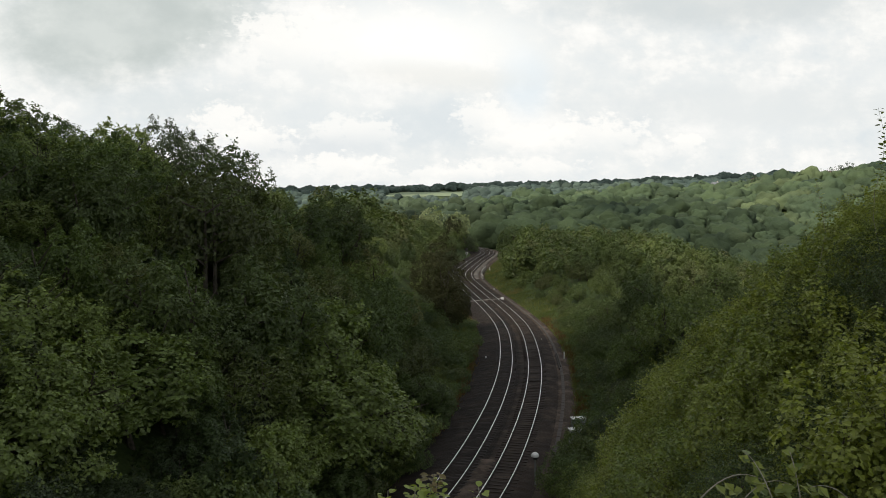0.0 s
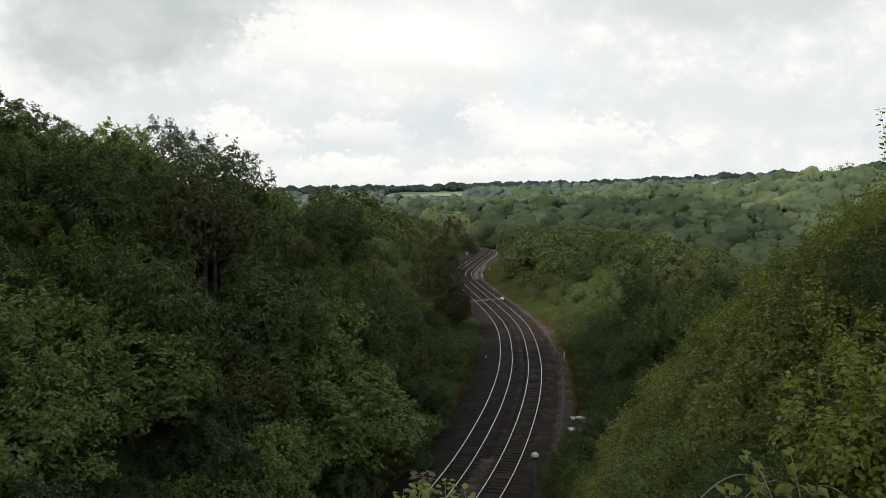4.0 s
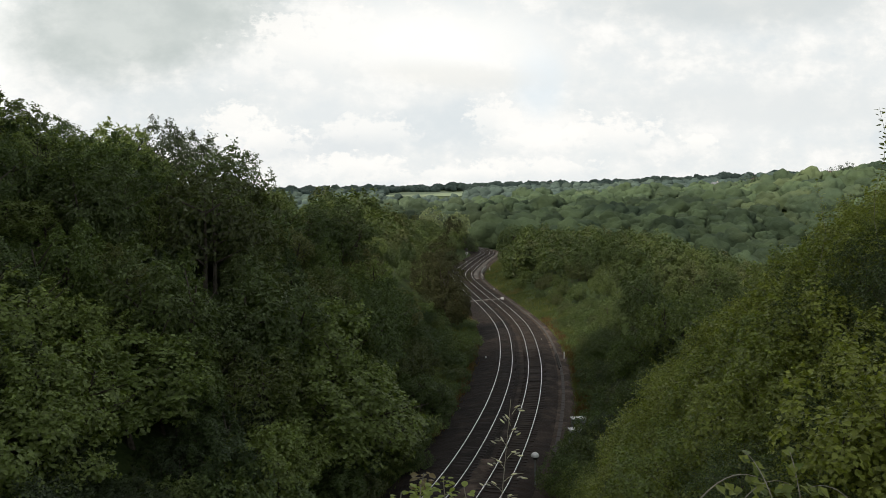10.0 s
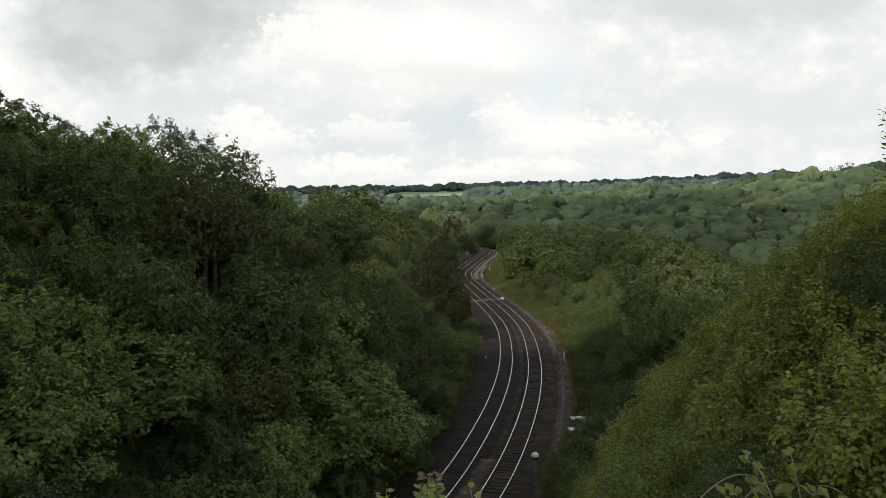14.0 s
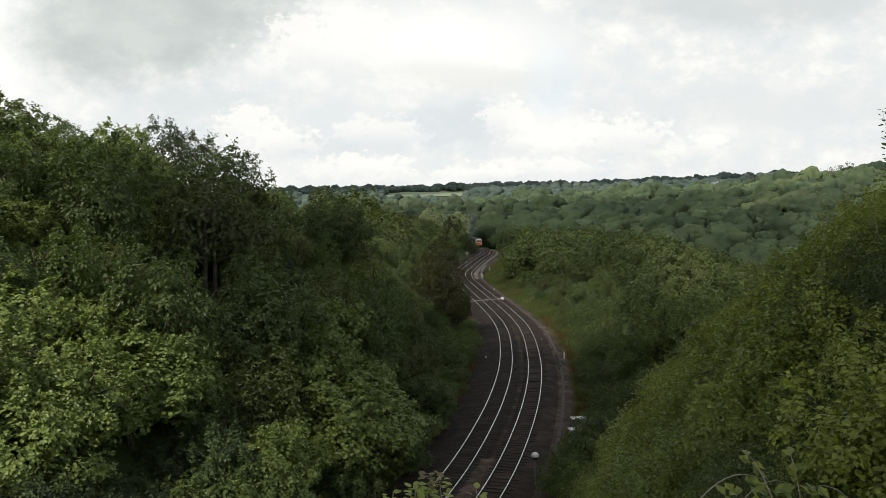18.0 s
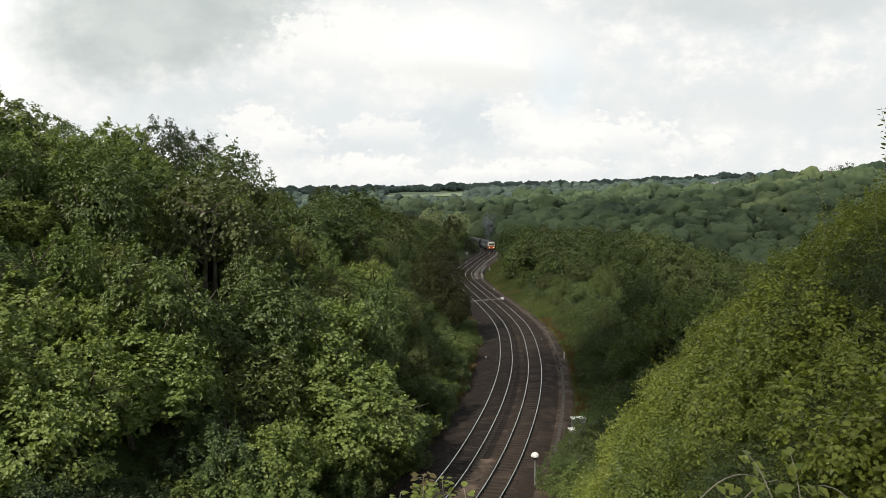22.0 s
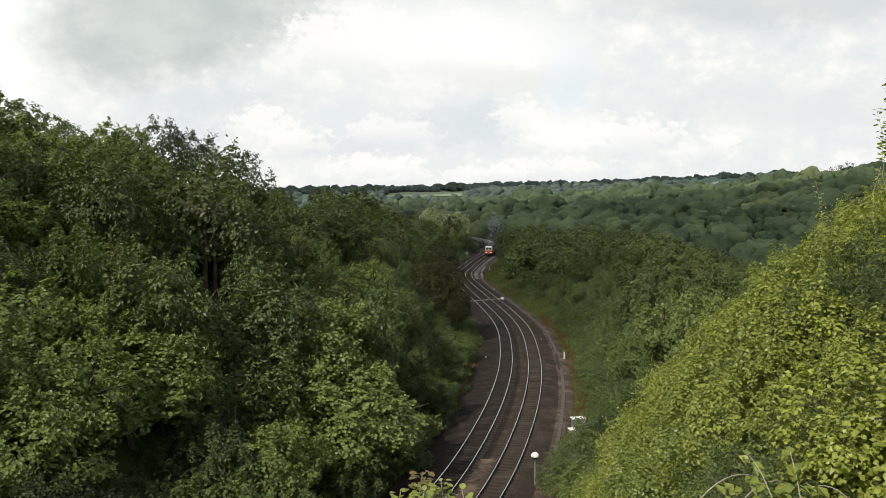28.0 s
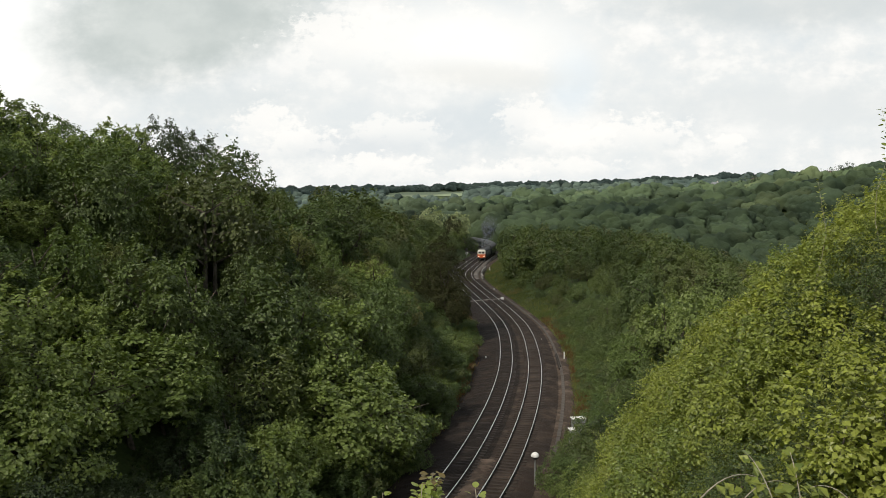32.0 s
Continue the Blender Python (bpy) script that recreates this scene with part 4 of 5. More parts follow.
def hull(section, stations, caps=True):
    """A body: a closed section of (x, z) points swept through stations of (y, scale_x, top)."""
    bm = bmesh.new()
    rings = []
    for y, sx, top in stations:
        rings.append([bm.verts.new((x * sx, y, 1.0 + (z - 1.0) * (top if z > 2.0 else 1.0))) for x, z in section])
    for a, b in zip(rings, rings[1:]):
        for k in range(len(section)):
            bm.faces.new((a[k], a[(k + 1) % len(section)], b[(k + 1) % len(section)], b[k]))
    if caps:
        bm.faces.new(rings[0][::-1])
        bm.faces.new(rings[-1])
    bmesh.ops.recalc_face_normals(bm, faces=bm.faces)
    return bm


def bogie(root, y):
    bm = bmesh.new()
    box(bm, 0, 0, 0.55, 2.1, 2.9, 0.35, 0.05)
    for s in (-1, 1):
        box(bm, s * 1.05, 0, 0.6, 0.16, 3.3, 0.30, 0.04)
    b = part("bogie", bm, BLACK_PAINT, root, "black steel bogie frame")
    b.location = (0, y, 0)
    for dy in (-1.0, 1.0):
        for s in (-1, 1):
            bm = bmesh.new()
            cone(bm, (s * 0.68, dy, 0.46), (s * 0.80, dy, 0.46), 0.46, 0.46, 20)
            part("wheel", bm, GREY_STEEL, b, "worn steel wheel")


BODY_LOW = [(-1.32, 0.95), (-1.36, 1.2), (-1.36, 2.75), (1.36, 2.75), (1.36, 1.2), (1.32, 0.95)]
ROOF_LINE = [(-1.36, 2.75), (-1.28, 3.15), (-1.0, 3.5), (-0.5, 3.72), (0.0, 3.78), (0.5, 3.72), (1.0, 3.5), (1.28, 3.15), (1.36, 2.75)]


def build_coach():
    root = tagged(new("railway_coach"), "dark blue passenger coach with a grey roof", "coach", "vehicles of the train")
    n = 9.7
    part("body", hull(BODY_LOW, [(-n, 0.97, 1), (-n + 0.3, 1, 1), (n - 0.3, 1, 1), (n, 0.97, 1)]), P_NAVY, root)
    part("roof", hull(ROOF_LINE, [(-n, 0.97, 1), (-n + 0.3, 1.002, 1), (n - 0.3, 1.002, 1), (n, 0.97, 1)]), P_ROOF, root, "grey painted roof")
    bm = bmesh.new()
    box(bm, 0, 0, 0.75, 2.3, 7.0, 0.4, 0.05)
    part("underframe", bm, BLACK_PAINT, root)
    for k in range(9):
        for s in (-1, 1):
            bm = bmesh.new()
            box(bm, s * 1.365, -8 + 2 * k, 2.15, 0.02, 1.25, 0.75, 0.008)
            part("window", bm, GLASS, root, "dark tinted window")
    for y in (-7.0, 7.0):
        bogie(root, y)
    bm = bmesh.new()
    for y in (-n - 0.2, n + 0.2):
        box(bm, 0, y, 1.05, 0.3, 0.5, 0.25, 0.03)
    part("coupler", bm, BLACK_PAINT, root)
    return root


def build_loco():
    """The cab end faces -y of the thing's own space."""
    root = tagged(new("diesel_locomotive"), "diesel locomotive with orange and cream cab, blue sides", "locomotive", "vehicles of the train")
    n = 9.2
    part("body", hull(BODY_LOW, [(-n + 1.0, 0.99, 1), (-n + 1.6, 1, 1), (n - 0.4, 1, 1), (n, 0.95, 1)]), P_NAVY, root)
    part("roof", hull(ROOF_LINE, [(-n + 1.0, 0.98, 1.0), (-n + 1.8, 1.002, 1), (n - 0.8, 1.002, 1), (n, 0.95, 0.93)]), P_ROOF, root, "grey painted roof")
    part("nose", hull([(-1.30, 0.85), (-1.35, 1.2), (-1.35, 2.0), (1.35, 2.0), (1.35, 1.2), (1.30, 0.85)], [(-n, 0.80, 1), (-n + 0.35, 0.93, 1), (-n + 1.0, 1.0, 1)]), P_ORANGE, root, "orange warning-painted nose")
    part("cab", hull([(-1.35, 2.0), (-1.33, 2.75), (-1.2, 3.15), (-0.9, 3.45), (0.9, 3.45), (1.2, 3.15), (1.33, 2.75), (1.35, 2.0)], [(-n + 0.1, 0.84, 0.90), (-n + 0.4, 0.92, 0.97), (-n + 1.0, 1.0, 1.0)]), P_CREAM, root, "cream cab front")
    for s in (-1, 1):
        bm = bmesh.new()
        box(bm, s * 0.52, -n + 0.07, 2.55, 0.85, 0.06, 0.62, 0.02)
        part("windscreen", bm, GLASS, root, "dark cab windscreen")
        bm = bmesh.new()
        cone(bm, (s * 0.82, -n - 0.04, 1.35), (s * 0.82, -n + 0.06, 1.35), 0.15, 0.15, 14)
        part("headlamp", bm, LAMP_GLASS, root, "round lit headlamp")
        bm = bmesh.new()
        cone(bm, (s * 0.85, -n - 0.5, 1.0), (s * 0.85, -n + 0.1, 1.0), 0.2, 0.12, 12)
        part("buffer", bm, BLACK_PAINT, root)
        bm = bmesh.new()
        box(bm, s * 1.37, -n + 1.75, 2.35, 0.02, 0.7, 0.65, 0.008)
        part("side_window", bm, GLASS, root, "cab side window")
        for k in range(4):
            bm = bmesh.new()
            box(bm, s * 1.37, -4.5 + 2.6 * k, 2.1, 0.03, 1.6, 0.9, 0.01)
            part("grille", bm, GREY_STEEL, root, "grey body-side grille")
    bm = bmesh.new()
    box(bm, 0, -n + 0.15, 0.75, 2.3, 0.3, 0.4, 0.05)
    part("buffer_beam", bm, BLACK_PAINT, root)
    bm = bmesh.new()
    box(bm, 0, 0, 0.8, 2.3, 5.0, 0.6, 0.06)
    part("fuel_tank", bm, BLACK_PAINT, root)
    bm = bmesh.new()
    for k in range(3):
        cone(bm, (0, -2.0 + 3.2 * k, 3.7), (0, -2.0 + 3.2 * k, 3.92), 0.55, 0.5, 14)
    part("roof_fan", bm, BLACK_PAINT, root)
    for y in (-6.2, 6.2):
        bogie(root, y)
    return root


LOCO = build_loco()
COACHES = [build_coach()]
for _ in range(2):
    COACHES.append(copy_thing(COACHES[0], Matrix.Identity(4)))

SMOKE = Nodes("thin_exhaust_smoke")
_d, _t, _m = SMOKE.add("ShaderNodeBsdfDiffuse", Color=(0.55, 0.60, 0.66, 1)), SMOKE.add("ShaderNodeBsdfTransparent"), SMOKE.add("ShaderNodeMixShader", Fac=0.95)
SMOKE.link(_d.outputs[0], _m.inputs[1])
SMOKE.link(_t.outputs[0], _m.inputs[2])
SMOKE.link(_m.outputs[0], SMOKE.out.inputs["Surface"])
SMOKE = SMOKE.mat


def build_smoke():
    root = tagged(new("exhaust_smoke"), "thin blue-grey exhaust smoke over the locomotive", "smoke")
    rng = random.Random(4)
    for k in range(9):
        bm = bmesh.new()
        r = 0.8 + 0.28 * k
        bmesh.ops.create_icosphere(bm, subdivisions=3, radius=r)
        for v in bm.verts:
            v.co *= 0.85 + 0.4 * noise.noise(v.co * (1.3 / r) + Vector((k * 5, 0, 0)))
        ob = part("puff", bm, SMOKE, root)
        ob.location = (rng.uniform(-0.6, 0.6) + 0.15 * k, 0.9 * k + rng.uniform(-0.5, 0.5), 4.3 + 0.85 * k)
    return root


EXHAUST = build_smoke()


# ---------------------------------------------------------------- single trees that stand out
def lone(ob, x, y, size=1.0, turn=0.0, tall=1.0, sink=0.3):
    ob.matrix_basis = at_ground(x, y, turn, size, sink, tall=tall)
    return ob


lone(plant("dark_thorn_tree", 51, 3.7, 11.0, 0.0, 60, 12000, 0.22, LEAF_DARK, "dark brown-green dense thorn tree overhanging the line", "tree", 2, 0.2, lump=0.40, sprays=30, loose=0.16), -0.55, 119.0, 1.0)
lone(plant("oak_tree", 52, 6.6, 8.2, 0.6, 40, 14000, 0.25, LEAF_OAK, "dark oak tree standing on the skyline of the cutting", "tree", 1, 0.3, lump=0.27, sprays=40), -35.0, 104.0, 1.06)
lone(plant("pale_tree", 53, 5.5, 11.0, 1.0, 30, 1500, 0.8, LEAF_SUNLIT_PALE, "pale green tree in the valley, sunlight put into its leaf colour", "tree", 1, 0.3), -4.2, 318.0, 0.92)
lone(plant("pale_tree", 54, 4.6, 9.0, 1.0, 30, 1300, 0.8, LEAF_SUNLIT_PALE, "small pale green tree in the valley, sunlight put into its leaf colour", "tree", 1, 0.3), 5.6, 318.0, 0.98, tall=1.4)
lone(plant("pine_tree", 55, 5.0, 13.5, 1.0, 46, 2200, 0.6, LEAF_DARK, "dark pine tree beside the far bend", "tree", 1, 0.3, lump=0.22, wide=0.4), 3.2, 306.0, 0.74)
lone(plant("dark_thorn_tree", 57, 2.9, 6.4, 0.0, 44, 8000, 0.21, LEAF_DARK, "dark brown-green thorn tree low beside the line", "tree", 3, 0.15, lump=0.42, sprays=26, loose=0.16), 1.3, 115.0, 1.0)
# The first two are added for a grassy spur, to hide the coaches.
for k, (x, y, size) in enumerate(((11.0, 308.0, 0.62), (8.8, 311.0, 0.9), (-10.0, 340.0, 1.3), (-15.0, 346.0, 1.4), (6.2, 305.0, 0.95), (8.0, 303.0, 0.8), (-6.4, 306.0, 0.72))):
    lone(plant("hawthorn_tree", 120 + k, 3.6, 7.4, 0.3, 30, 1100, 0.5, LEAF_OAK if k % 2 else LEAF_MID, "dark rounded hawthorn tree beside the far bend", "tree", 2, 0.2, lump=0.3), x, y, size)
lone(plant("corner_tree", 56, 6.0, 10.5, 0.3, 40, 2200, 0.62, LEAF_MID, "rounded green tree on the inside of the bend", "tree", 2, 0.3, lump=0.3), 24.5, 292.0)


for k, (x, y, size) in enumerate(((-32.2, 66.0, 1.0), (-33.5, 70.0, 1.05), (-35.0, 76.0, 1.0), (-31.0, 70.5, 1.0), (-36.5, 72.0, 0.95))):
    lone(plant("ash_tree", 100 + k, 2.4, 7.6, 2.0, 22, 420, 0.2, LEAF_BANK, "thin open-crowned ash tree on the skyline", "tree", 3, 0.06, lump=0.30, sprays=60), x, y, size)
for k, (x, y, size) in enumerate(((8.4, 56.5, 1.0), (9.6, 59.5, 1.15), (10.6, 63.0, 1.1), (9.3, 54.0, 1.1), (12.0, 66.0, 1.2), (8.9, 62.0, 0.7), (7.6, 56.4, 0.75), (-1.9, 61.6, 0.75))):
    lone(plant("lineside_bush", 110 + k, 1.6, 2.7, 0.0, 18, 2200, 0.17, LEAF_BANK, "dark leafy bush crowding the lineside cabinets", "bush", 3, 0.04, lump=0.42, wide=0.4, sprays=26), x, y, size)


# ---------------------------------------------------------------- grass and bracken along the foot
def tufts(name, label, spots, material, seed, blades, height, spread):
    rng = np.random.default_rng(seed)
    vs, fs, n = [], [], 0
    for x, y in spots:
        g = float(land(x, y))
        b = rng.normal(0, spread, (blades, 2))
        h = height * rng.uniform(0.5, 1.2, blades)
        lean = rng.normal(0, 0.35, (blades, 2)) * h[:, None]
        a = rng.uniform(0, 6.28, blades)
        w = np.stack([np.cos(a), np.sin(a)], 1) * 0.035
        v = np.empty((blades, 3, 3))
        v[:, 0, :2], v[:, 1, :2], v[:, 2, :2] = b - w, b + w, b + lean
        v[:, :2, 2], v[:, 2, 2] = -0.05, h
        v = v.reshape(-1, 3) + np.array([x, y, g])
        vs.append(v)
        fs.append(np.arange(len(v)).reshape(-1, 3) + n)
        n += len(v)
    ob = new(name, mesh_from(name, np.concatenate(vs), np.concatenate(fs), material))
    return tagged(ob, label, "grass", kind="stuff")


def verge(n, y0, y1, o0, o1, seed):
    r = random.Random(seed)
    out = []
    for _ in range(n):
        y = y0 + (y1 - y0) * r.random() ** 1.2
        out.append((float(track_x(y)) + r.uniform(o0, o1), y))
    return out


tufts("rough_grass", "rough green and straw grass beside the railway", verge(1500, 48, 240, -9.5, -5.7, 1) + verge(2200, 60, 270, 5.9, 11.0, 2), GRASS_BLADE, 61, 16, 0.55, 0.28)
tufts("dry_bracken", "rusty brown bracken along the foot of the cutting", verge(420, 70, 190, -6.6, -5.5, 3) + verge(260, 66, 140, 6.2, 7.6, 4), BRACKEN, 62, 16, 0.6, 0.22)


# ---------------------------------------------------------------- lineside things
def lineside_cabinet(x, y, w, d, h, turn):
    root = tagged(new("equipment_cabinet"), "grey steel lineside equipment cabinet with a white lid", "cabinet", "lineside cabinets")
    bm = bmesh.new()
    box(bm, 0, 0, 0.12, w + 0.1, d + 0.1, 0.24, 0.02)
    part("plinth", bm, CONCRETE, root, "concrete plinth")
    bm = bmesh.new()
    box(bm, 0, 0, 0.24 + h / 2, w, d, h, 0.02)
    part("body", bm, GREY_STEEL, root)
    for s in (-1, 1):
        bm = bmesh.new()
        box(bm, s * w / 4, -d / 2 - 0.012, 0.24 + h / 2, w / 2 - 0.05, 0.025, h - 0.12, 0.008)
        door = part("door", bm, GREY_STEEL, root)
        bm = bmesh.new()
        box(bm, s * 0.07, -d / 2 - 0.045, 0.24 + h / 2, 0.03, 0.04, 0.16, 0.006)
        part("handle", bm, BLACK_PAINT, door, "black handle")
    bm = bmesh.new()
    box(bm, 0, 0, 0.27 + h, w + 0.16, d + 0.2, 0.09, 0.025)
    part("lid", bm, WHITE_PAINT, root, "white weather lid")
    root.matrix_basis = pose(x, y, float(land(x, y)) - 0.05, 0, 0, turn)
    return root


lineside_cabinet(11.65, 70.5, 1.15, 0.6, 1.45, 12)
lineside_cabinet(10.85, 67.2, 0.95, 0.6, 1.4, 8)


def hooded_lamp(x, y, h, turn, label):
    """A signal head with a round white hood on a slim post."""
    root = tagged(new("signal_post"), label, "signal")
    bm = bmesh.new()
    cone(bm, (0, 0, 0), (0, 0, h), 0.055, 0.045, 10)
    part("post", bm, GREY_STEEL, root, "grey steel post")
    bm = bmesh.new()
    bmesh.ops.create_uvsphere(bm, u_segments=18, v_segments=12, radius=0.28, matrix=Matrix.Translation((0, 0, h)) @ Matrix.Diagonal((1, 1, 0.85, 1)))
    for v in bm.verts:
        v.co.z = max(v.co.z, h - 0.06)
    part("hood", bm, WHITE_PAINT, root, "white domed hood")
    bm = bmesh.new()
    box(bm, 0, 0, h - 0.16, 0.34, 0.34, 0.18, 0.03)
    part("lamp_case", bm, BLACK_PAINT, root, "black lamp case")
    bm = bmesh.new()
    box(bm, 0, 0, 0.1, 0.3, 0.3, 0.2, 0.02)
    part("footing", bm, CONCRETE, root)
    root.matrix_basis = pose(x, y, float(land(x, y)), 0, 0, turn)
    return root


hooded_lamp(6.48, 57.6, 2.42, 0, "white domed lamp on a grey post beside the track")


def disc_signal(x, y, h, size):
    root = tagged(new("disc_sign"), "round white sign plate on a post among bushes", "sign")
    bm = bmesh.new()
    cone(bm, (0, 0, 0), (0, 0, h), 0.05, 0.05, 8)
    part("post", bm, GREY_STEEL, root, "grey steel post")
    bm = bmesh.new()
    cone(bm, (0, -0.06, h), (0, -0.11, h), size, size, 24)
    plate = part("plate", bm, WHITE_PAINT, root, "white round plate")
    bm = bmesh.new()
    cone(bm, (-0.08, -0.112, h - 0.04), (-0.08, -0.125, h - 0.04), size * 0.72, size * 0.72, 24)
    part("face", bm, BLACK_PAINT, plate, "dark face")
    root.matrix_basis = pose(x, y, float(land(x, y)), 0, 0, 0)


disc_signal(-1.75, 63.5, 2.35, 0.28)
disc_signal(8.2, 287.0, 1.5, 0.45)


def marker_post(x, y, h=0.95):
    root = tagged(new("marker_post"), "short white lineside marker post", "post", "lineside marker posts")
    bm = bmesh.new()
    box(bm, 0, 0, h / 2, 0.14, 0.10, h, 0.015)
    part("post", bm, WHITE_PAINT, root)
    bm = bmesh.new()
    box(bm, 0, -0.055, h - 0.16, 0.12, 0.012, 0.2, 0.004)
    part("plate", bm, WHITE_PAINT, root)
    root.matrix_basis = pose(x, y, float(land(x, y)) - 0.1, 0, 0, 3)


for px, py, ph in ((15.3, 104.2, 1.25), (14.0, 117.5, 0.6), (11.2, 182.0, 0.9), (5.4, 104.0, 0.7), (13.1, 233.0, 1.3), (4.2, 113.0, 0.9), (23.0, 290.0, 1.4)):
    marker_post(px, py, ph)


def build_trough():
    """Concrete cable trough lids along the walkway, one by one."""
    root = tagged(new("cable_trough"), "concrete cable trough with lifted-worn lids beside the track", "trough")
    bm = bmesh.new()
    box(bm, 0, 0, 0, 0.32, 0.94, 0.10, 0.012)
    me = bpy.data.meshes.new("lid")
    bm.to_mesh(me)
    bm.free()
    me.materials.append(CONCRETE_DARK)
    r = random.Random(9)
    s = track_s(66)
    for k in range(190):
        x, y, h = on_track(s, 4.8)
        ob = new("lid", me)
        ob.parent = root
        ob.matrix_basis = pose(x + r.uniform(-0.02, 0.02), y, -0.43 + r.uniform(-0.01, 0.02), 0, r.uniform(-1.5, 1.5), -math.degrees(h) + r.uniform(-1, 1))
        s += 0.97


build_trough()
ribbon("gravel_shoulder", [(3.1, -0.26), (3.2, -0.15), (3.6, -0.13), (4.1, -0.18), (4.4, -0.6)], CESS_PALE, 204, 306, 1.0, 0.02, "pale fresh gravel shoulder beside the bend", "walkway", "structure")


def spare_rails():
    for k, (o, y0, n) in enumerate(((4.55, 102, 9.0), (4.75, 103, 8.0))):
        x, y, h = on_track(track_s(y0), o)
        bm = bmesh.new()
        box(bm, 0, 0, 0.08, 0.14, n, 0.16, 0.03)
        ob = new("spare_rail", None)
        part("rail", bm, RAIL_WEB, ob)
        tagged(ob, "short length of rusty spare rail beside the track", "rail", "spare rails")
        ob.matrix_basis = pose(x, y, -0.44, 0, 0, -math.degrees(h))


spare_rails()
for y0, y1 in ((206, 216), (219, 238)):
    ribbon("low_wall", [(5.0, -0.6), (5.0, 0.35), (5.25, 0.37), (5.25, -0.7)], CONCRETE, y0, y1, 1.0, 0.02, "low pale concrete wall beside the bend", "wall", "structure")


def crossing_pipe():
    x0, y0, h = on_track(track_s(160), -3.4)
    x1, y1, _ = on_track(track_s(164), 3.6)
    root = tagged(new("cable_duct"), "pale cable duct laid across both tracks", "duct")
    bm = bmesh.new()
    cone(bm, (x0, y0, -0.12), (x1, y1, -0.12), 0.07, 0.07, 8)
    part("pipe", bm, CONCRETE, root)
    bm = bmesh.new()
    box(bm, x1, y1, -0.1, 0.6, 0.5, 0.45, 0.03)
    part("junction_box", bm, WHITE_PAINT, root, "white junction box")


crossing_pipe()


# ---------------------------------------------------------------- fields and houses on the far ridge
def field(name, label, bearings, radii, lift, material):
    nb, nr = 24, 10
    v, f = [], []
    for i in range(nr + 1):
        for k in range(nb + 1):
            b = bearings[0] + (bearings[1] - bearings[0]) * k / nb
            r = radii[0] + (radii[1] - radii[0]) * i / nr + 0.015 * radii[0] * math.sin(k * 0.5)
            x, y = r * math.sin(b), r * math.cos(b)
            v.append((x, y, float(land(x, y)) + lift))
    for i in range(nr):
        for k in range(nb):
            a = i * (nb + 1) + k
            f.append((a, a + 1, a + nb + 2, a + nb + 1))
    return tagged(new(name, mesh_from(name, v, f, material, True)), label, "field", kind="structure")


field("field_1", "pale green pasture on the distant ridge", (-0.068, 0.024), (2330, 2640), 1.5, FIELD)
field("field_2", "mown pale field at the top of the valley side", (0.43, 0.49), (800, 960), 1.5, STRAW)

field("meadow", "small bright green meadow beyond the bend", (-0.034, 0.004), (322, 372), 0.15, MEADOW)
TILE_ROOF = plain_material("tile_roof", (0.14, 0.09, 0.07), (0.24, 0.17, 0.14), 0.85, scale=0.8)
SLATE_ROOF = plain_material("slate_roof", (0.13, 0.14, 0.15), (0.22, 0.23, 0.24), 0.6, scale=0.8)
RENDER_WALL = plain_material("pale_rendered_wall", (0.60, 0.57, 0.50), (0.75, 0.72, 0.66), 0.9, scale=0.6)
STONE_WALL = plain_material("stone_wall", (0.30, 0.27, 0.22), (0.45, 0.41, 0.34), 0.9, scale=0.6)


def house(x, y, w, d, h, wall, roof, turn, lift):
    root = tagged(new("house"), "small pale house with a pitched roof on the far ridge", "house", "houses on the ridge")
    bm = bmesh.new()
    box(bm, 0, 0, h / 2 - 2, w, d, h + 4)
    part("wall", bm, wall, root)
    bm = bmesh.new()
    rise, e = d * 0.42, 0.4
    pts = [(-w / 2 - e, -d / 2 - e, h - 0.2), (w / 2 + e, -d / 2 - e, h - 0.2), (w / 2 + e, d / 2 + e, h - 0.2), (-w / 2 - e, d / 2 + e, h - 0.2), (-w / 2 - e, 0, h + rise), (w / 2 + e, 0, h + rise)]
    vs = [bm.verts.new(p) for p in pts]
    for q in ((0, 1, 5, 4), (2, 3, 4, 5), (0, 4, 3), (1, 2, 5), (0, 3, 2, 1)):
        bm.faces.new([vs[k] for k in q])
    rf = part("roof", bm, roof, root, "pitched roof")
    bm = bmesh.new()
    box(bm, w * 0.38, 0, h + rise, 1.0, 1.0, 2.4)
    part("chimney", bm, wall, rf)
    for k in range(3):
        for z in (1.5, 4.3):
            if z < h - 0.8:
                bm = bmesh.new()
                box(bm, -w / 3 + k * w / 3, -d / 2 - 0.03, z, 1.2, 0.12, 1.3)
                part("window", bm, GLASS, root)
    root.matrix_basis = pose(x, y, float(land(x, y)) + lift, 0, 0, turn)


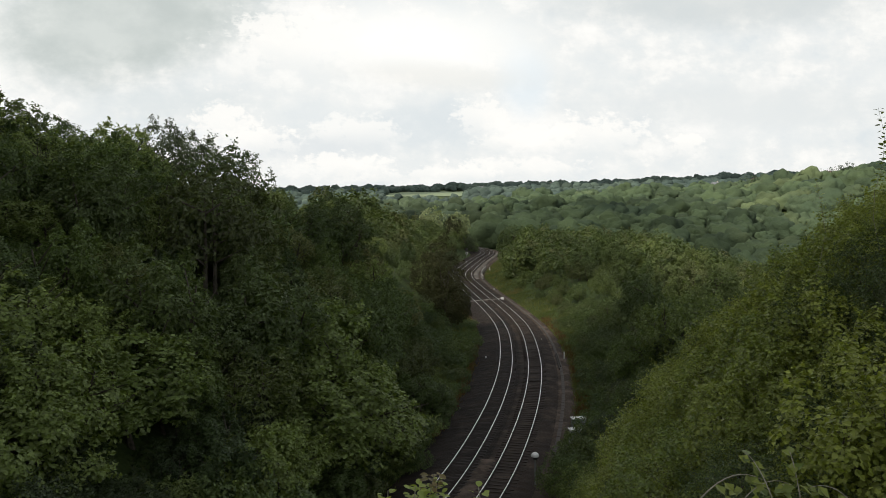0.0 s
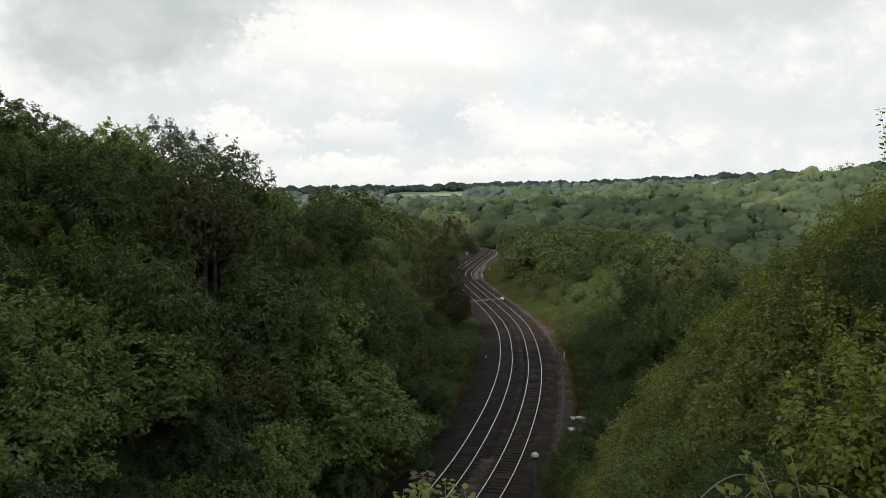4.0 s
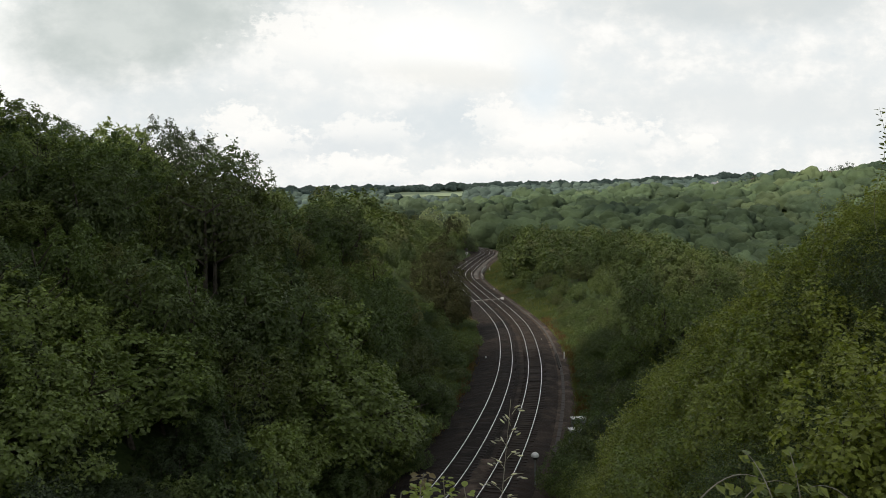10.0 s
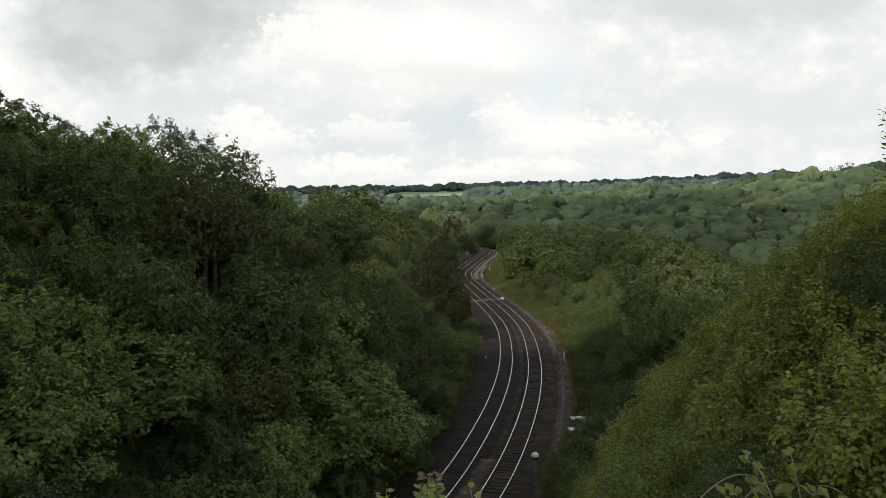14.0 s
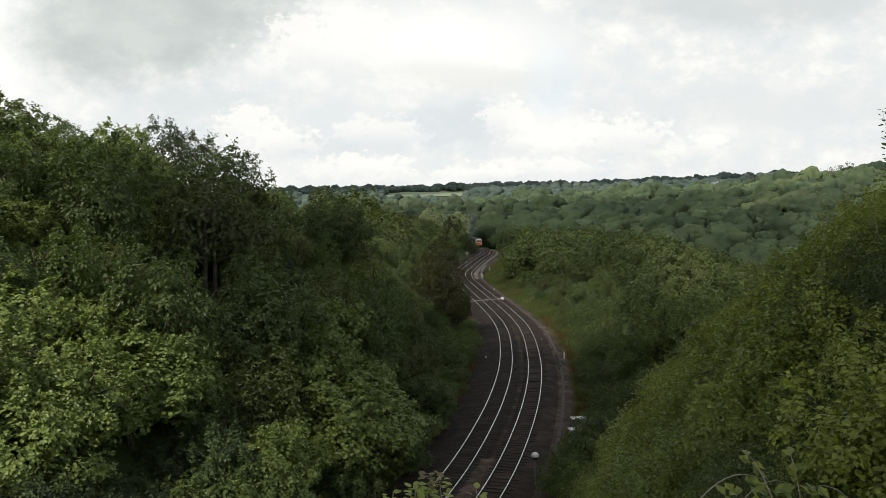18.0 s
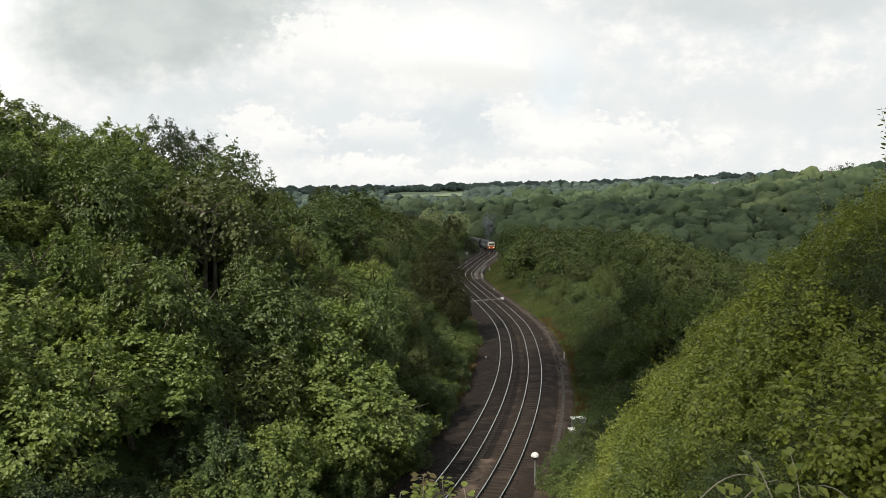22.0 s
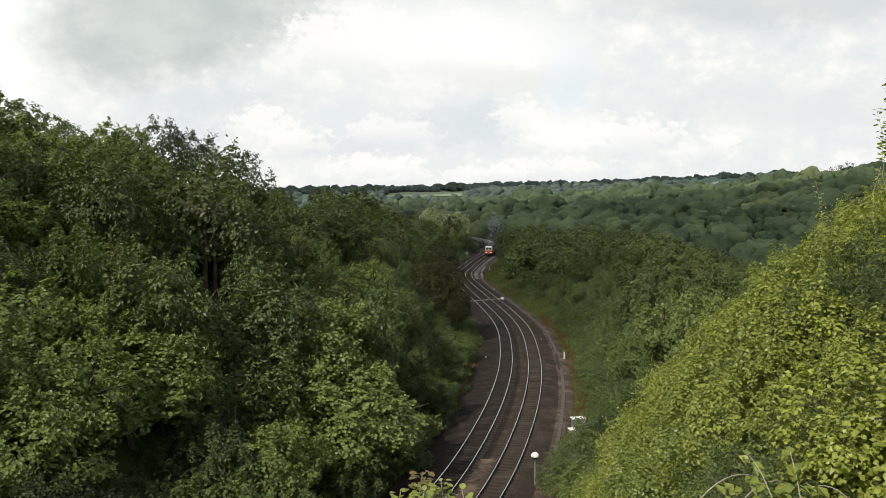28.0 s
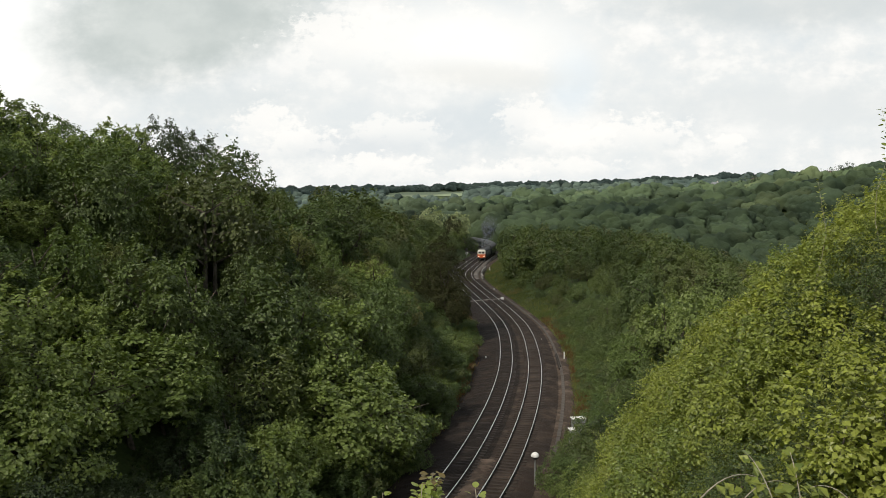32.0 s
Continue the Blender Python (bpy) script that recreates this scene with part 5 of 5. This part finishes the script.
for b, r, w, wall, roof, lift in ((0.094, 2700, 16, STONE_WALL, SLATE_ROOF, 7), (0.102, 2690, 20, STONE_WALL, TILE_ROOF, 7), (0.110, 2680, 14, RENDER_WALL, TILE_ROOF, 6), (0.118, 2670, 22, RENDER_WALL, SLATE_ROOF, 6),
                                  (0.128, 2690, 16, STONE_WALL, TILE_ROOF, 8), (0.136, 2700, 18, STONE_WALL, SLATE_ROOF, 8), (0.046, 2500, 14, RENDER_WALL, SLATE_ROOF, 9), (0.157, 2150, 18, RENDER_WALL, SLATE_ROOF, 12),
                                  (0.275, 1080, 11, STONE_WALL, TILE_ROOF, 5), (0.315, 1040, 10, STONE_WALL, SLATE_ROOF, 5), (0.36, 1030, 12, STONE_WALL, TILE_ROOF, 5), (0.435, 1010, 11, RENDER_WALL, TILE_ROOF, 5)):
    house(r * math.sin(b), r * math.cos(b), w, 9, 6.0, wall, roof, -8 + 60 * ((b * 37) % 1), lift)


# ---------------------------------------------------------------- sprigs close to the camera
def tube(bm, pts, r0, r1, sides=6):
    """One round skin along the points, tapering from r0 to r1."""
    pts, last, rings = [Vector(p) for p in pts], len(pts) - 1, []
    for k, p in enumerate(pts):
        way = (pts[min(k + 1, last)] - pts[max(k - 1, 0)]).normalized()
        u = way.cross(Vector((0.3, 1.0, 0.1))).normalized()
        w = way.cross(u)
        r = r0 + (r1 - r0) * k / last
        rings.append([bm.verts.new(p + (u * math.cos(6.2832 * i / sides) + w * math.sin(6.2832 * i / sides)) * r) for i in range(sides)])
    for a, b in zip(rings, rings[1:]):
        for i in range(sides):
            bm.faces.new((a[i], a[(i + 1) % sides], b[(i + 1) % sides], b[i]))
    bm.faces.new(rings[-1])
    return bm


def arc(a, b, sag, n=9):
    a, b = Vector(a), Vector(b)
    return [a.lerp(b, k / n) + Vector((0, 0, sag * 4 * (k / n) * (1 - k / n))) for k in range(n + 1)]


OAT = leaf_material("oat_husk", [(0.0, (0.55, 0.52, 0.44)), (1.0, (0.70, 0.67, 0.58))], through=0.3)
SHOOT_LEAF = leaf_material("shoot_leaf", [(0.0, (0.27, 0.33, 0.08)), (1.0, (0.36, 0.40, 0.12))], spread=0.45, through=0.45)
RED_LEAF = leaf_material("reddish_leaf", [(0.0, (0.16, 0.13, 0.05)), (1.0, (0.20, 0.15, 0.06))])


def build_panicle():
    """A tall oat grass with drooping husks; its foot is at its own origin."""
    rng = np.random.default_rng(71)
    root = tagged(new("oat_grass"), "tall pale wild oat grass stem with nodding husks", "grass")
    bm = tube(bmesh.new(), [(0, 0, 0), (0.004, 0, 0.45), (0.0, 0, 0.8), (-0.008, 0, 1.14)], 0.0022, 0.0008, 5)
    part("stem", bm, TWIG, root, "pale dry stem")
    for k in range(9):
        z = 0.84 + 0.034 * k
        side = (-1) ** k
        reach = (0.055 - 0.004 * k) * rng.uniform(0.7, 1.2)
        bm = tube(bmesh.new(), arc((0, 0, z - 0.02), (side * reach, rng.uniform(-0.02, 0.02), z + 0.01), 0.008, 5), 0.0008, 0.0005, 4)
        for i in range(3):
            c = Vector((side * reach * (0.5 + 0.3 * i), rng.uniform(-0.01, 0.01), z + 0.006 - 0.006 * i))
            m = Matrix.Translation(c) @ Euler((rng.uniform(-0.5, 0.5), side * rng.uniform(0.8, 1.6), rng.uniform(-0.6, 0.6))).to_matrix().to_4x4() @ Matrix.Diagonal((0.0028, 0.0022, 0.011, 1))
            bmesh.ops.create_icosphere(bm, subdivisions=1, radius=1.0, matrix=m)
        part("spikelet", bm, OAT, root, "pale nodding husks")
    return root


def leafy_shoot(name, label, category, seed, height, n, size, material, tip_material=None, spread=0.35, low=0.35):
    rng = np.random.default_rng(seed)
    root = tagged(new(name), label, category)
    pts = [Vector((0, 0, -0.1))]
    for k in range(7):
        pts.append(Vector((math.sin(k * 1.3 + seed) * 0.02 * height, math.cos(k * 1.7 + seed) * 0.02 * height, height * (k + 1) / 7)))
    part("stem", tube(bmesh.new(), pts, 0.006, 0.002, 5), TWIG, root, "slender stem")
    for k in range(n):
        f = low + (1 - low) * (k + 0.5) / n
        i = min(6, int(f * 7))
        p = pts[i].lerp(pts[i + 1], f * 7 - i)
        a = k * 2.4 + rng.uniform(-0.4, 0.4)
        bm = bmesh.new()
        s = size * rng.uniform(0.7, 1.15) * (1.15 - 0.35 * f)
        outline = [(0, 0), (0.32, 0.22), (0.45, 0.55), (0.30, 0.85), (0, 1.05), (-0.30, 0.85), (-0.45, 0.55), (-0.32, 0.22)]
        vs = [bm.verts.new((x * s, y * s, -0.25 * s * y * y + 0.12 * s * abs(x))) for x, y in outline]
        mid = bm.verts.new((0, 0.55 * s, -0.08 * s))
        for q in range(8):
            bm.faces.new((vs[q], vs[(q + 1) % 8], mid))
        ob = part("leaf", bm, tip_material if tip_material and f > 0.93 else material, root)
        stalk = Vector((math.cos(a), math.sin(a), 0)) * spread * size
        ob.matrix_basis = Matrix.Translation(p + stalk * 0.5) @ Euler((rng.uniform(-0.2, 0.9), rng.uniform(-0.4, 0.4), a - math.pi / 2)).to_matrix().to_4x4()
    return root


def sight(px, py, dist):
    """The point dist metres ahead on the line of sight through the picture's point."""
    w = VIEW.to_3x3() @ Vector(((px - 784) / 1474.4, (441 - py) / 1474.4, -1))
    return EYE + w * (dist / w.y)


PANICLE = build_panicle()
PANICLE_FOOT = Vector((0.085, 2.45, float(land(0.085, 2.45)) - 0.03))
SHOOTS = []
for px, py, d, n, seed, mat in ((752, 834, 3.6, 40, 1, SHOOT_LEAF), (736, 858, 3.5, 26, 2, SHOOT_LEAF), (772, 850, 3.7, 30, 3, SHOOT_LEAF), (838, 868, 3.4, 12, 4, SHOOT_LEAF), (760, 862, 3.6, 30, 5, SHOOT_LEAF), (700, 868, 3.55, 14, 6, SHOOT_LEAF)):
    tip = sight(px, py, d)
    foot_z = float(land(tip.x, tip.y))
    ob = leafy_shoot("hazel_shoot", "young yellow-green hazel shoot close to the viewpoint", "shoot", 80 + seed, tip.z - foot_z, n, 0.040, mat, RED_LEAF if seed == 1 else None, 1.2, 0.88)
    tagged(ob, group="shoots at the viewpoint")
    SHOOTS.append((ob, Vector((tip.x, tip.y, foot_z)), 0.02 + 0.004 * seed, seed))
SAPLINGS = []
for px, py, d, n, seed, size in ((1592, 140, 14.6, 90, 5, 0.12), (1562, 190, 15.0, 40, 6, 0.10), (1455, 318, 15.2, 34, 7, 0.09)):
    tip = sight(px, py, d)
    foot_z = float(land(tip.x, tip.y))
    ob = leafy_shoot("sapling", "slender dark-leaved sapling rising above the bushes", "sapling", 90 + seed, tip.z - foot_z, n, size, LEAF_NEAR, None, 0.6, 0.62)
    SAPLINGS.append((ob, Vector((tip.x, tip.y, foot_z)), tip.z - foot_z))
for k, (a, b, sag, r) in enumerate((((1225, 900, 4.6), (1350, 850, 4.9), 0.10, 0.005), ((1375, 905, 4.6), (1318, 800, 4.9), 0.05, 0.004), ((1300, 905, 4.7), (1400, 860, 4.9), 0.09, 0.004), ((1420, 905, 4.6), (1398, 800, 4.8), 0.03, 0.0045), ((1520, 905, 4.8), (1430, 865, 4.9), 0.07, 0.004))):
    root = tagged(new("bramble_cane"), "dry pale arching bramble cane with a few leaves", "cane", "dry canes at the viewpoint")
    pa, pb = sight(*a), sight(*b)
    low = Vector((pa.x, pa.y, float(land(pa.x, pa.y)) - 0.05))
    part("stem", tube(bmesh.new(), [low, pa.lerp(low, 0.2)] + [q for q in arc(pa, pb, sag)], r, r * 0.4, 6), TWIG, root)
    for i in range(5):
        bm = bmesh.new()
        q = pa.lerp(pb, 0.45 + 0.12 * i)
        v, f = leaves(np.array([q[:]] * 2), np.array([[0.2, -0.6, 0.8]] * 2), 0.075, np.random.default_rng(k * 7 + i), 0.7)
        bm.free()
        part("leaf", mesh_from("leaf", v, f, LEAF_NEAR), None, root)

# ---------------------------------------------------------------- what moves
def rides(offset, half, head_at):
    """Poses along the line for a vehicle whose centre is offset metres behind the train's head."""
    rows = []
    for k in range(0, 33, 2):
        x, y, h = on_track(head_at(k) + offset, PITCH / 2)
        rows.append((float(k), pose(x, y, 0.0, 0, 0, -math.degrees(h))))
    return rows


def head_at(t):
    y = np.interp(t, [0, 19, 21, 23, 25.5, 28, 30, 32], [432, 327.5, 315.5, 303.5, 292.5, 283, 273, 263])
    return track_s(float(y))


# the oat stem's tip as the wind swings it: seconds, across, down
SWING = [(0.0, 640, 960), (0.8, 660, 900), (1.5, 687, 798), (2.0, 655, 868), (3.0, 775, 758), (3.5, 830, 776), (4.5, 700, 850), (5.4, 850, 790), (6.0, 902, 760), (6.5, 924, 770), (7.0, 990, 790), (8.0, 888, 706),
         (8.5, 773, 722), (9.0, 788, 722), (9.5, 847, 701), (10.0, 910, 697), (10.5, 870, 700), (11.0, 841, 708), (12.0, 865, 719), (12.6, 840, 840), (13.0, 800, 960), (20.0, 760, 990), (27.0, 840, 985), (32.0, 790, 980)]


def swung(foot, length, px, py):
    """The pose that brings a stem of that length, standing at foot, to the line of sight through a point."""
    tip = sight(px, py, foot.y)
    dx, dz = tip.x - foot.x, tip.z - foot.z
    d = Vector((dx, -math.sqrt(max(0.0, length * length - dx * dx - dz * dz)), dz))
    return Matrix.Translation(foot) @ Vector((0, 0, 1)).rotation_difference(d.normalized()).to_matrix().to_4x4()


def motions():
    walk(PANICLE, [(t, swung(PANICLE_FOOT, 1.14, a, b)) for t, a, b in SWING])
    for ob, foot, sway, k in SHOOTS:
        walk(ob, [(t * 0.8, Matrix.Translation(foot) @ Euler((0.6 * sway * math.sin(2.1 * t + k), sway * math.sin(1.7 * t + 2 * k), 0.0)).to_matrix().to_4x4()) for t in range(41)])
    gusts = [(0.0, -0.022), (1.0, -0.018), (2.0, -0.046), (3.0, -0.015), (6.0, -0.010), (8.0, -0.016), (9.0, 0.012), (10.0, -0.010), (11.0, 0.012), (18.0, 0.014), (22.0, 0.008), (26.0, 0.0), (27.5, -0.016), (28.0, -0.040), (29.0, -0.006), (32.0, 0.012)]
    for k, (ob, foot, tall) in enumerate(SAPLINGS):
        walk(ob, [(t, Matrix.Translation(foot) @ Euler((0.0, g * (1.0, 0.35, 0.15)[k] * 1.5, 0.0)).to_matrix().to_4x4()) for t, g in gusts])
    walk(CLOUD_DECK, [(t, pose(-92 + WIND * t, 0, EYE.z)) for t in (0.0, 32.0)])
    for c in CLOUDS:
        walk(c, [(t, Matrix.Translation(CLOUD_BASE + Vector((WIND * t, 0, 0)))) for t in (0.0, 32.0)])
    walk(LOCO, rides(9.2, 6, head_at))
    for k, c in enumerate(COACHES):
        walk(c, rides(18.9 + 10.0 + 20.2 * k, 7, head_at))
    walk(EXHAUST, rides(7.5, 0, head_at))


motions()
